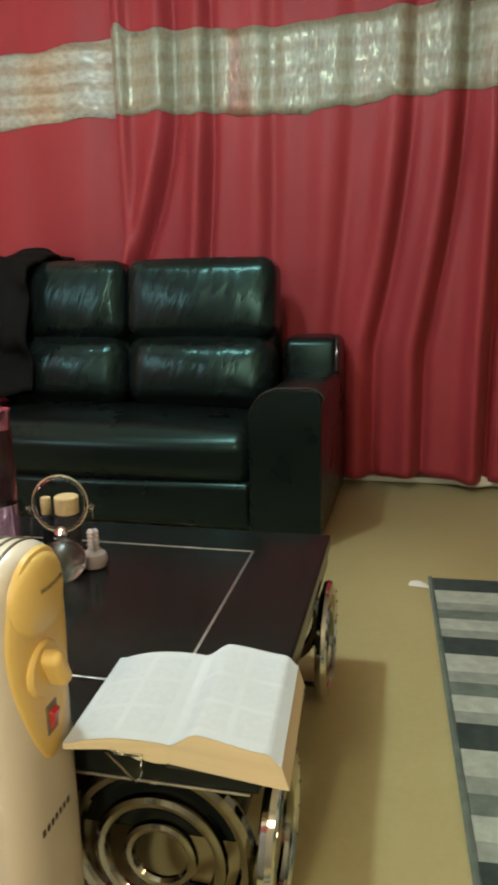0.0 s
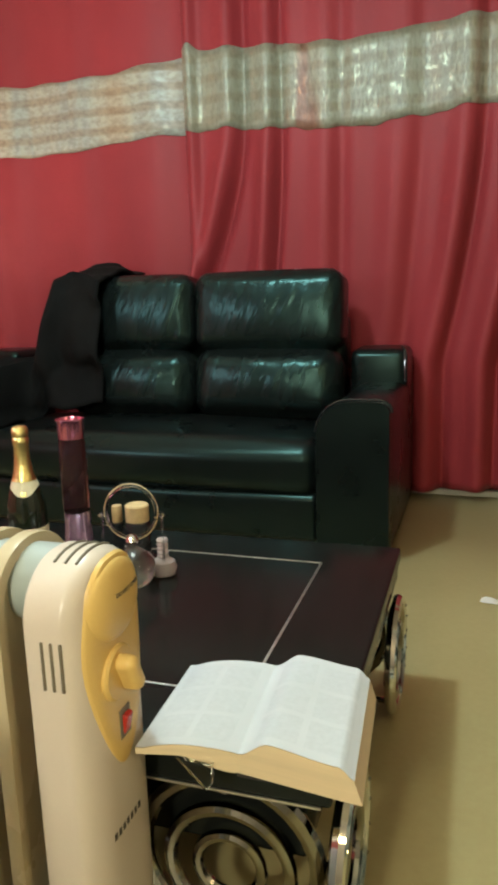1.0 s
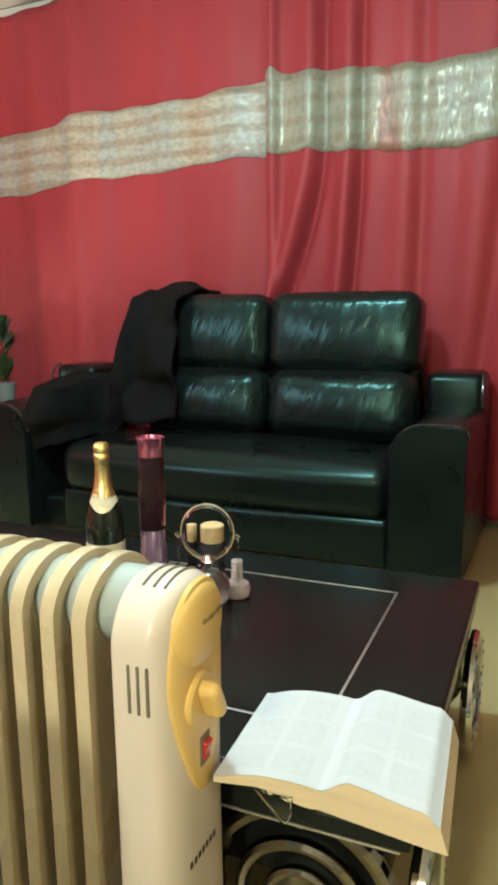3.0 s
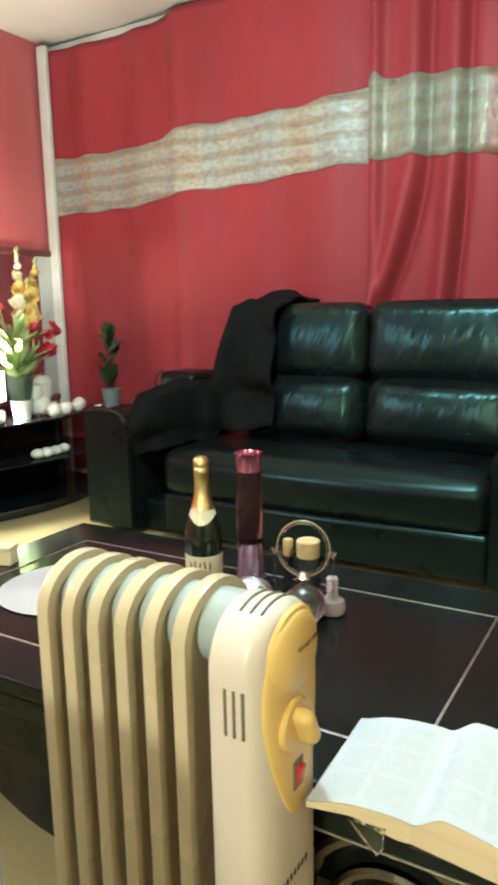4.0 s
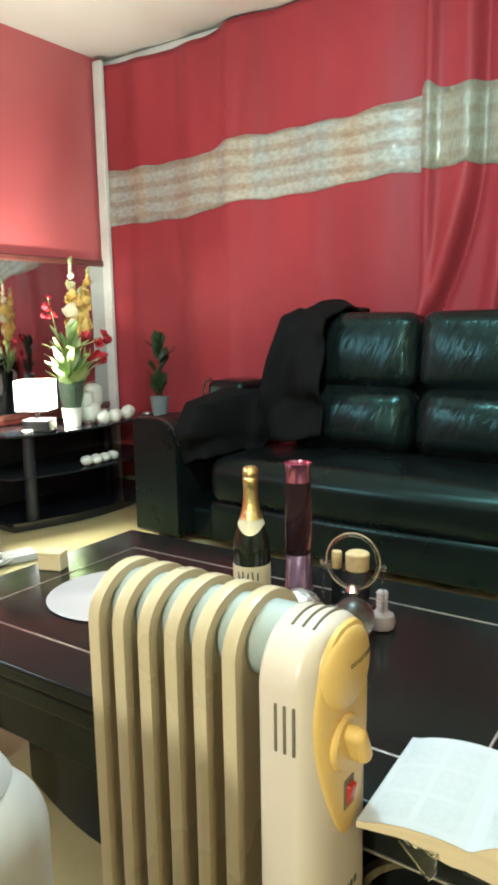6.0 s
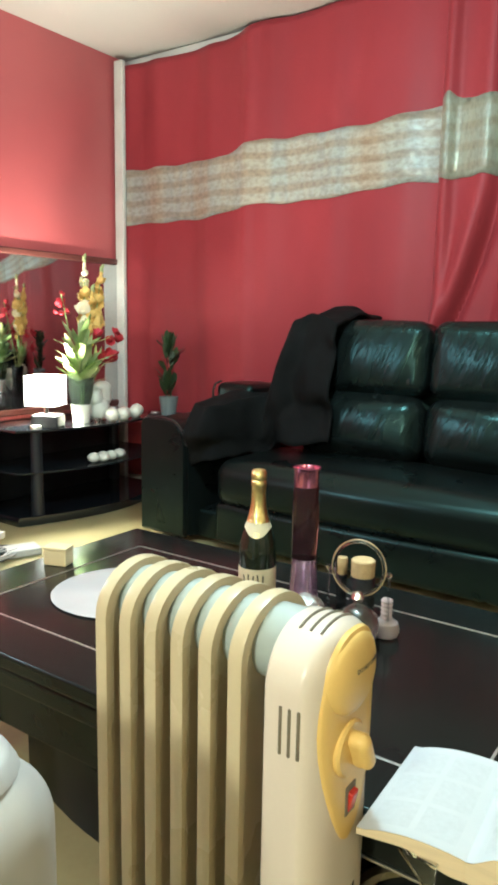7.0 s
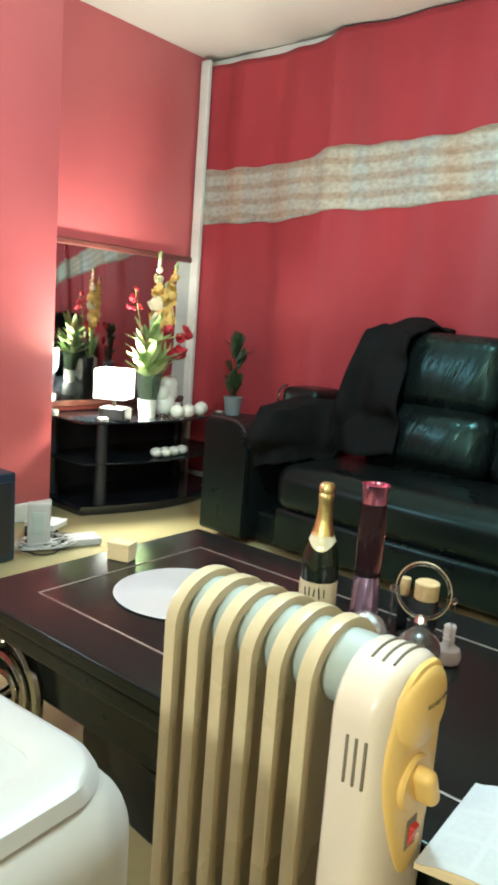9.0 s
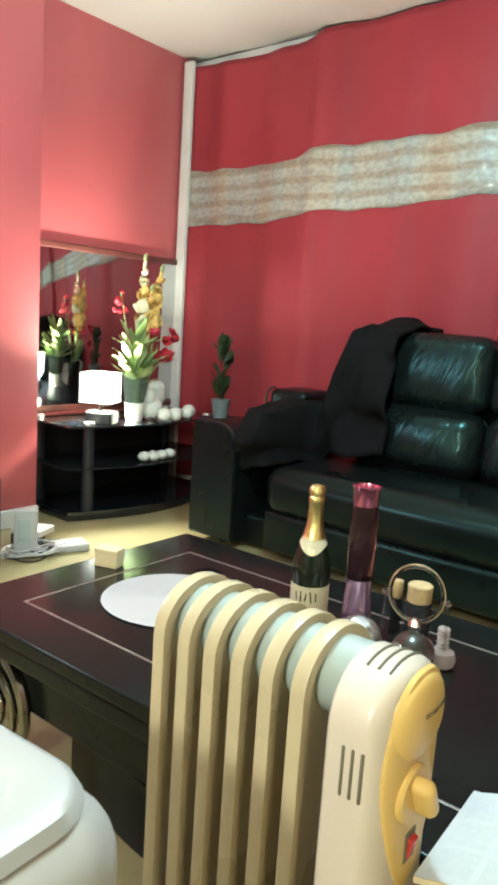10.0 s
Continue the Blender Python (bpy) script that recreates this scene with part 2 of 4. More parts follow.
def rbox(sx, sy, sz, r=0.01, seg=3, puff=(0, 0, 0), mid=4, at=(0, 0, 0)):
    """Rounded box about at; puff swells the faces across x, y and z."""
    half = (sx / 2, sy / 2, sz / 2)
    r = min(r, *[h * 0.98 for h in half])
    out, index = Mesh(), {}
    ticks = []
    for h in half:
        edge = [r * (1 - math.tan(math.pi / 4 * (1 - k / seg))) for k in range(seg + 1)]
        inner = [h - r] if h - r > 1e-6 else []
        row = [-h + e for e in edge]
        row += [-(h - r) + 2 * (h - r) * k / mid for k in range(1, mid)]
        row += [h - e for e in reversed(edge)]
        ticks.append(row)

    def vert(p):
        key = tuple(round(c, 6) for c in p)
        if key not in index:
            q = [max(-(h - r), min(h - r, c)) for c, h in zip(p, half)]
            d = Vector([a - b for a, b in zip(p, q)])
            w = Vector(q) + (d.normalized() * r if d.length > 1e-9 else d)
            u = [1 - (c / h) ** 2 for c, h in zip(p, half)]
            for k in range(3):
                a, b = (k + 1) % 3, (k + 2) % 3
                w[k] += puff[k] * (p[k] / half[k]) * max(0, u[a]) * max(0, u[b])
            index[key] = len(out.v)
            out.v.append((w[0] + at[0], w[1] + at[1], w[2] + at[2]))
        return index[key]

    for k in range(3):
        a, b = (k + 1) % 3, (k + 2) % 3
        for side in (-1, 1):
            for i in range(len(ticks[a]) - 1):
                for j in range(len(ticks[b]) - 1):
                    quad = []
                    for ii, jj in ((i, j), (i + 1, j), (i + 1, j + 1), (i, j + 1)):
                        p = [0, 0, 0]
                        p[k], p[a], p[b] = side * half[k], ticks[a][ii], ticks[b][jj]
                        quad.append(vert(p))
                    if len(set(quad)) > 2:
                        out.f.append(tuple(quad if side > 0 else reversed(quad)))
    return out


def lathe(profile, seg=32, at=(0, 0, 0)):
    """Turned shape from (radius, height) pairs."""
    out = Mesh()
    for r, z in profile:
        for k in range(seg):
            a = 2 * math.pi * k / seg
            out.v.append((at[0] + r * math.cos(a), at[1] + r * math.sin(a), at[2] + z))
    for i in range(len(profile) - 1):
        for k in range(seg):
            n = (k + 1) % seg
            out.f.append((i * seg + k, i * seg + n, (i + 1) * seg + n, (i + 1) * seg + k))
    out.f.append(tuple(reversed(range(seg))))
    out.f.append(tuple((len(profile) - 1) * seg + k for k in range(seg)))
    return out


def tube(points, r, seg=8, closed=False):
    """Round tube along points; r may be a list."""
    out, n = Mesh(), len(points)
    pts = [Vector(p) for p in points]
    side = None
    for i, p in enumerate(pts):
        a = pts[(i - 1) % n] if closed or i else p
        b = pts[(i + 1) % n] if closed or i < n - 1 else p
        d = (b - a).normalized()
        if side is None:
            side = d.orthogonal().normalized()
        side = (side - d * side.dot(d)).normalized()
        up = d.cross(side)
        rad = r[i] if isinstance(r, (list, tuple)) else r
        for k in range(seg):
            t = 2 * math.pi * k / seg
            out.v.append(tuple(p + rad * (math.cos(t) * side + math.sin(t) * up)))
    for i in range(n if closed else n - 1):
        j = (i + 1) % n
        for k in range(seg):
            m = (k + 1) % seg
            out.f.append((i * seg + k, i * seg + m, j * seg + m, j * seg + k))
    if not closed:
        out.f += [tuple(reversed(range(seg))), tuple((n - 1) * seg + k for k in range(seg))]
    return out


def slab(outline, lo, hi, axis="z", bevel=0.0):
    """Prism of a plane outline between two levels of an axis, with chamfered rims."""
    out = Mesh()
    cx = sum(p[0] for p in outline) / len(outline)
    cy = sum(p[1] for p in outline) / len(outline)
    size = max(math.hypot(p[0] - cx, p[1] - cy) for p in outline)
    k = 1 - bevel / size if bevel else 1
    rings = [(lo, k), (lo + bevel, 1), (hi - bevel, 1), (hi, k)] if bevel else [(lo, 1), (hi, 1)]
    n = len(outline)
    for level, s in rings:
        for p in outline:
            a, b = cx + (p[0] - cx) * s, cy + (p[1] - cy) * s
            out.v.append({"z": (a, b, level), "y": (a, level, b), "x": (level, a, b)}[axis])
    for i in range(len(rings) - 1):
        for j in range(n):
            m = (j + 1) % n
            out.f.append((i * n + j, i * n + m, (i + 1) * n + m, (i + 1) * n + j))
    out.f += [tuple(reversed(range(n))), tuple((len(rings) - 1) * n + j for j in range(n))]
    return out


def sheet(nx, ny, point):
    """Grid of point(u, v) with u and v from 0 to 1."""
    out = Mesh()
    out.v = [tuple(point(i / nx, j / ny)) for j in range(ny + 1) for i in range(nx + 1)]
    w = nx + 1
    out.f = [(j * w + i, j * w + i + 1, (j + 1) * w + i + 1, (j + 1) * w + i) for j in range(ny) for i in range(nx)]
    return out


def part(name, mesh, material, parent=None, label="", smooth=True):
    """ONE mesh object, under a thing or a part where parent is given."""
    data = bpy.data.meshes.new(name)
    data.from_pydata(mesh.v, [], mesh.f)
    bm = bmesh.new()
    bm.from_mesh(data)
    bmesh.ops.recalc_face_normals(bm, faces=bm.faces)
    bm.to_mesh(data)
    bm.free()
    if smooth:
        data.shade_smooth()
        data.set_sharp_from_angle(angle=radians(40))
    data.materials.append(material)
    ob = new(name, data)
    if parent:
        ob.parent = parent
    if label:
        ob["label"] = label
    return ob


def thing(name, at=(0, 0, 0), turn=0, label="", category="", group="", kind=""):
    ob = new(name)
    ob.matrix_world = pose(*at, 0, 0, turn)
    return tagged(ob, label, category, group, kind)


def single(name, mesh, material, label, category, group="", kind="", at=(0, 0, 0), turn=0):
    ob = part(name, mesh, material)
    ob.matrix_world = pose(*at, 0, 0, turn)
    return tagged(ob, label, category, group, kind)


def block(name, lo, hi, material, label, category, bevel=0.0):
    c = [(a + b) / 2 for a, b in zip(lo, hi)]
    s = [b - a for a, b in zip(lo, hi)]
    m = rbox(*s, r=max(bevel, 0.001), seg=1, mid=1)
    return single(name, m, material, label, category, kind="structure", at=c)


def circle(r, n=32, a0=0.0, a1=2 * math.pi, cx=0.0, cy=0.0):
    return [(cx + r * math.cos(a0 + (a1 - a0) * k / n), cy + r * math.sin(a0 + (a1 - a0) * k / n)) for k in range(n if a1 - a0 > 6.28 else n + 1)]


# ---- the room ----
WX, NY, EX, SY = -3.30, 3.58, 2.3, -2.2
block("floor", (WX - 0.2, SY - 0.2, -0.1), (EX + 0.2, NY + 0.2, 0), FLOOR, "yellow beige vinyl floor with a dull sheen", "floor")
block("ceiling", (WX - 0.2, SY - 0.2, CEIL), (EX + 0.2, NY + 0.2, CEIL + 0.12), CEILING, "cream painted plain ceiling", "ceiling")
block("wall_north", (WX - 0.2, NY, 0), (EX + 0.2, NY + 0.2, CEIL), WALL, "coral red wall behind the long curtains", "wall")
block("wall_west", (WX - 0.2, 2.0, 0), (WX, NY, CEIL), WALL, "coral red painted wall with soft sheen", "wall")
block("wall_west_2", (WX - 0.2, SY, 0), (-2.95, 2.155, CEIL), WALL, "coral red wall projecting like a chimney breast", "wall", 0.006)
block("wall_east", (EX, SY, 0), (EX + 0.2, NY, CEIL), PLAINWALL, "unseen side wall, muted cream to temper light bounce", "wall")
block("wall_south", (WX - 0.2, SY - 0.2, 0), (EX + 0.2, SY, CEIL), PLAINWALL, "unseen wall opposite the curtains, muted cream to temper light bounce", "wall")
single("trim", rbox(0.07, 0.03, CEIL - 0.03, 0.006), WHITE_TRIM, "chipped white corner batten from floor to ceiling", "trim", kind="structure", at=(WX + 0.050, 3.395, (CEIL - 0.03) / 2))
single("trim_2", rbox(EX - WX, 0.10, 0.05, 0.012), WHITE_TRIM, "white painted batten above the curtains", "trim", kind="structure", at=((EX + WX) / 2, NY - 0.05, CEIL - 0.027))
single("trim_3", rbox(EX - WX, 0.035, 0.03, 0.006), WHITE_TRIM, "white sliding track along the floor", "trim", kind="structure", at=((EX + WX) / 2, 3.515, 0.016))
single("baseboard", rbox(0.02, 2.155 - SY, 0.09, 0.005), WHITE_TRIM, "low white painted skirting board", "skirting", kind="structure", at=(-2.939, (2.155 + SY) / 2, 0.046))


# ---- curtains ----
def ease(x, a, b):
    t = max(0.0, min(1.0, (x - a) / (b - a)))
    return t * t * (3 - 2 * t)


def fold_left(x, z):
    """Depth of the flat left curtain: soft wide folds and a slight belly."""
    d = 0.014 * math.sin(7.5 * x + 0.6) + 0.008 * math.sin(17 * x + 0.5 * z) + 0.003 * math.sin(31 * x)
    low = max(0.0, min(1.0, (1.6 - z) / 1.2))
    d += 0.014 * low * math.sin(13 * x + 1.1 + 0.4 * z)
    d += 0.05 * math.exp(-((x + 2.30) / 0.05) ** 2) * 0.5
    return 3.44 - d - 0.06 * math.sin(math.pi * min(1, max(0, (x + 3.2) / 2.1))) * math.sin(math.pi * min(1, max(0, z / 2.5))) * 0.5


# ridge of a pleat: place along the curtain, sideways drift below the band, width, depth
RIDGES = ((-1.00, -0.155, 0.055, 0.060), (-0.82, -0.035, 0.050, 0.052), (-0.57, -0.010, 0.070, 0.026), (-0.235, -0.035, 0.080, 0.026),
          (0.045, -0.060, 0.060, 0.050), (0.262, -0.055, 0.055, 0.055), (0.44, -0.010, 0.050, 0.070), (0.72, 0.030, 0.070, 0.050),
          (1.02, 0.0, 0.060, 0.060), (1.30, 0.02, 0.060, 0.050), (1.62, 0.0, 0.070, 0.060), (1.95, 0.0, 0.060, 0.050))


def fold_right(x, z):
    """Depth of the right curtain: a few uneven pleats, each with a steep shaded side, that drift on the way down."""
    low = max(0.0, (1.75 - z) / 0.65)
    fall = min(low, 1.7) ** 1.7
    d = 0.010 * math.sin(5.2 * x + 0.8 * z) + 0.003 * math.sin(21 * x - 0.9 * z) + 0.0012 * math.sin(47 * x + 1.4 * z)
    for at, drift, wide, deep in RIDGES:
        q = (x - at - drift * fall) / wide
        k = 0.55 + 0.45 * ease(low, 0.0, 0.5)
        d += deep * k * math.exp(-q * q) - 0.9 * deep * k * math.exp(-((q - 1.15) / 0.55) ** 2)
    d += 0.034 * math.exp(-((x + 1.180) / 0.030) ** 2)
    d -= 0.12 * ease(-x, 1.205, 1.255)
    return 3.425 - d


def curtain(name, x0, x1, fold, lo, hi, foot, top, label, n, border):
    c = thing(name, (0, 0, 0), 0, label, "curtain", "red curtains", "")

    def cloth(x_a, x_b, z_lo, z_hi, off, nx, nz):
        front = sheet(nx, nz, lambda u, v: (
            x_a + (x_b - x_a) * u,
            fold(x_a + (x_b - x_a) * u, z_lo(x_a + (x_b - x_a) * u) * (1 - v) + z_hi(x_a + (x_b - x_a) * u) * v) - off,
            z_lo(x_a + (x_b - x_a) * u) * (1 - v) + z_hi(x_a + (x_b - x_a) * u) * v))
        return front

    for nm, m, a, b, off, nz in (("cloth", RED, foot, top, 0.0, 72), ("woven_band", border, lo, hi, 0.005, 8)):
        ob = part(nm, cloth(x0, x1, a, b, off, n, nz), m, c)
        sol = ob.modifiers.new("thickness", "SOLIDIFY")
        sol.thickness, sol.offset = 0.003, -1
    return c


curtain("curtain", WX + 0.06, -1.19, fold_left,
        lambda x: 1.622 + 0.045 * ease(x, -2.6, -2.25) + 0.035 * ease(x, -1.9, -1.3) + 0.005 * math.sin(22 * x),
        lambda x: 1.942 + 0.055 * ease(x, -2.45, -2.3) + 0.035 * ease(x, -1.6, -1.25) + 0.005 * math.sin(25 * x),
        lambda x: 0.05, lambda x: 2.55 + 0.045 * ease(x, -2.5, -2.2),
        "long red satin curtain with a beige woven band, hanging nearly flat", 150, BAND)
curtain("curtain", -1.275, EX - 0.05, fold_right,
        lambda x: 1.705 - 0.045 * math.exp(-((x + 0.42) / 0.42) ** 2) + 0.006 * math.sin(24 * x + 0.5) + 0.003 * math.sin(61 * x),
        lambda x: 2.043 - 0.030 * math.exp(-((x + 0.42) / 0.42) ** 2) + 0.030 * math.exp(-((x + 1.180) / 0.026) ** 2) + 0.004 * math.sin(31 * x),
        lambda x: 0.05 + 0.01 * math.sin(9 * x), lambda x: 2.58,
        "long red satin curtain with a beige woven band, pleated deeply", 720, SILVERBAND)


# ---- sofa ----
def sofa():
    s = thing("sofa", (-1.215, 2.575, 0), 0, "black leather two-seat recliner sofa with padded headrests and piped arms", "sofa")
    W = 2.12
    part("base", rbox(W - 0.30, 0.62, 0.14, 0.02, at=(0, 0.40, 0.09)), LEATHER, s)
    part("back_panel", rbox(1.36, 0.16, 0.80, 0.05, at=(0.11, 0.70, 0.47)), LEATHER, s)
    part("footrest", rbox(1.455, 0.07, 0.19, 0.03, 3, (0, 0.012, 0), 10, at=(0.069, 0.055, 0.135)), LEATHER, s)
    part("seat_cushion", rbox(1.467, 0.56, 0.22, 0.075, 5, (0, 0.02, 0.030), 14, at=(0.069, 0.29, 0.315)), LEATHER, s)
    for x, w in ((0.475, 0.655), (-0.262, 0.805)):
        if x < 0:
            x, w = -0.172, 0.625
        low = rbox(w, 0.20, 0.30, 0.085, 5, (0, 0.035, 0.01), 10)
        part("back_cushion", Mesh().add(low, pose(x, 0.50, 0.580, -9)), WRINKLE, s, "creased lower back cushion")
        h = rbox(w - 0.005, 0.21, 0.33, 0.060, 5, (0.004, 0.026, 0.006), 12)
        part("headrest", Mesh().add(h, pose(x, 0.555, 0.885, -6)), WRINKLE, s, "plump creased headrest")
    for k in (-1, 1):
        x = k * (W / 2 - 0.125)
        # arm section in x and z: big round on the seat side, small on the outside
        sec = [(x + k * 0.125, 0.04)]
        sec += [(x + k * (0.085 + 0.04 * math.cos(radians(q))), 0.545 + 0.04 * math.sin(radians(q))) for q in range(0, 91, 18)]
        sec += [(x - k * (0.015 + 0.12 * math.sin(radians(q))), 0.455 + 0.13 * math.cos(radians(q))) for q in range(0, 91, 12)]
        sec += [(x - k * 0.135, 0.04)]
        arm = part("arm", slab(sec, 0.015, 0.80, "y", 0.012), LEATHER, s, "padded arm with a piped round front")
        part("arm_front", slab([(x + (p - x) * 1.03, q * 1.004) for p, q in sec], -0.028, 0.013, "y", 0.016), LEATHER, arm)
        part("piping", tube([(x + (p - x) * 1.03, -0.010, q * 1.004 + 0.002) for p, q in sec[1:-1]], 0.007, 6), PIPING, arm)
        wing = rbox(0.235, 0.26, 0.34, 0.035, 4, (0.004, 0.01, 0.004), at=(x + k * 0.004, 0.665, 0.55))
        part("wing", wing, LEATHER, arm)
        part("piping", tube([(x + k * 0.118, 0.513, 0.59), (x + k * 0.118, 0.513, 0.68), (x + k * 0.115, 0.53, 0.715), (x + k * 0.10, 0.56, 0.728)], 0.006, 6), PIPING, arm)
    for x in (-0.92, 0.92):
        for y in (0.08, 0.74):
            part("foot", lathe([(0.022, 0), (0.026, 0.005), (0.028, 0.035)], 12, (x, y, 0)), BLACKP, s)
    return s


sofa()


def throw():
    """Dark throw draped over the headrest and the arm of the sofa."""
    def point(u, v):
        # u runs along the sofa to its end, v over the back, across the top and down the front
        x = -1.45 - 0.57 * u
        s = ease(-x, 1.68, 1.82)
        top = 1.066 - 0.02 * ease(-x, 1.60, 1.72) - 0.365 * s - 0.05 * ease(-x, 1.84, 2.15)
        lip = 3.01 - 0.03 * ease(-x, 1.62, 1.8) - 0.31 * ease(-x, 1.80, 1.93)
        back = 3.37 - 0.30 * s
        if v < 0.2:
            y, z = back, top - 0.30 * (1 - v / 0.2) * (1 - 0.8 * s)
        elif v < 0.5:
            a = (v - 0.2) / 0.3
            y, z = back + 0.01 + (lip - back - 0.01) * a, top + 0.02 * math.sin(math.pi * a)
        else:
            a = (v - 0.5) / 0.5
            y, z = lip - 0.02 - 0.05 * math.sin(math.pi * min(1, a * 1.4)) - 0.10 * a * (1 - s), top - (0.56 - 0.30 * s) * a
        w = noise.noise(Vector((x * 5, y * 5, z * 5))) * 0.06 + noise.noise(Vector((x * 13, y * 13, z * 6))) * 0.03
        w += 0.016 * math.sin(26 * x + 9 * v + 9 * w) + 0.014 * math.sin(15 * x - 22 * v + 14 * w)
        return x, y - 0.02 + w * 0.8, z + w * 0.6
    m = sheet(60, 60, point)
    ob = single("throw", m, THROW, "black fleece throw draped over the sofa arm and headrest", "blanket")
    sol = ob.modifiers.new("thickness", "SOLIDIFY")
    sol.thickness, sol.offset = 0.014, 0
    return ob


throw()

# ---- coffee table ----
TZ = 0.36
TX0, TX1, TY0, TY1 = -1.520, -0.020, 0.912, 1.750
IX0, IX1, IY0, IY1 = -1.374, -0.184, 1.036, 1.608


def coffee_table():
    cx, cy = (TX0 + TX1) / 2, (TY0 + TY1) / 2
    t = thing("coffee_table", (cx, cy, 0), 0.6, "long dark lacquered coffee table with silver inlay and chrome ring legs", "table")
    top = part("tabletop", rbox(TX1 - TX0, TY1 - TY0, 0.034, 0.006, 2, at=(0, 0, TZ - 0.017)), LACQUER, t)
    for name, x0, x1, y0, y1 in (("inlay_strip", IX0, IX1, IY0, IY0), ("inlay_strip", IX0, IX1, IY1, IY1), ("inlay_strip", IX0, IX0, IY0, IY1), ("inlay_strip", IX1, IX1, IY0, IY1)):
        part(name, rbox(max(x1 - x0, 0.0) + 0.005, max(y1 - y0, 0.0) + 0.005, 0.0016, 0.0005, 1, mid=1, at=((x0 + x1) / 2 - cx, (y0 + y1) / 2 - cy, TZ + 0.0004)), SILVER, top)
    w, d = TX1 - TX0, TY1 - TY0
    part("apron", rbox(w - 0.012, d - 0.008, 0.042, 0.006, 2, at=(0, 0, TZ - 0.0555)), LACQUER, t)
    # Short silver strip that stands in for a glint along the lower edge.
    part("rim_glint", rbox(0.46, 0.004, 0.004, 0.001, 1, at=(w / 2 - 0.25, -d / 2 + 0.004, TZ - 0.0765)), SILVER, t)
    part("drawer_box", rbox(w - 0.10, d - 0.10, 0.125, 0.008, 2, at=(0, 0, 0.2185)), LACQUER, t)
    # Bowed black body added to darken the space below the table.
    front = [(-w / 2 + 0.34, d / 2 - 0.07), (-w / 2 + 0.34, -d / 2 + 0.12)]
    front += [(-w / 2 + 0.34 + (w - 0.80) * k / 14, -d / 2 + 0.12 - 0.07 * math.sin(math.pi * k / 14)) for k in range(1, 14)]
    front += [(w / 2 - 0.46, -d / 2 + 0.12), (w / 2 - 0.46, d / 2 - 0.07)]
    part("dark_underbody", slab(front, 0.0, 0.154, "z", 0.004), LACQUER, t, "bow-fronted black body added for the dark under the table")
    for kx in (-1, 1):
        for ky in (-1, 1):
            x, y = kx * (w / 2 - (0.165 if kx > 0 else 0.15)), ky * (d / 2 - 0.030)
            leg = None
            for r, thick in ((0.136, 0.014), (0.094, 0.011), (0.050, 0.009)):
                z0 = 0.152 if r > 0.12 else 0.138
                ring = [(x + r * math.cos(a), y, z0 + r * math.sin(a)) for a in [2 * math.pi * k / 40 for k in range(40)]]
                m = tube(ring, thick, 8, True)
                leg = leg or part("ring_leg", m, DARKCHROME, t, "chrome ring leg, dark reflections put into its colour")
                if r < 0.12:
                    part("inner_ring", m, DARKCHROME, leg)
            yy = y - ky * 0.075
            ring = [(kx * (w / 2 + 0.002), yy + 0.124 * math.cos(a), 0.138 + 0.124 * math.sin(a)) for a in [2 * math.pi * k / 44 for k in range(44)]]
            side = part("ring_leg", tube(ring, 0.013, 8, True), CHROME, t, "bright chrome ring leg")
            part("inner_ring", tube([(kx * (w / 2 + 0.002), yy + 0.082 * math.cos(a), 0.124 + 0.082 * math.sin(a)) for a in [2 * math.pi * k / 40 for k in range(40)]], 0.010, 8, True), DARKCHROME, side)
            for k in range(5):
                a = radians(-40 + 20 * k)
                part("stud", lathe([(0.001, -0.004), (0.004, -0.003), (0.005, 0), (0.004, 0.003), (0.001, 0.004)], 8,
                                   (kx * (w / 2 + 0.012), yy + 0.124 * math.cos(a), 0.138 + 0.124 * math.sin(a))), DARKCHROME, side)
            part("stub", lathe([(0.016, 0.270), (0.013, 0.276), (0.016, 0.284)], 14, (x, y, 0)), DARKCHROME, leg)
            part("tie_bar", tube([(x, y, 0.014), (x, yy, 0.014), (kx * (w / 2 + 0.002), yy, 0.014)], 0.007, 8), DARKCHROME, t)
    return t


coffee_table()


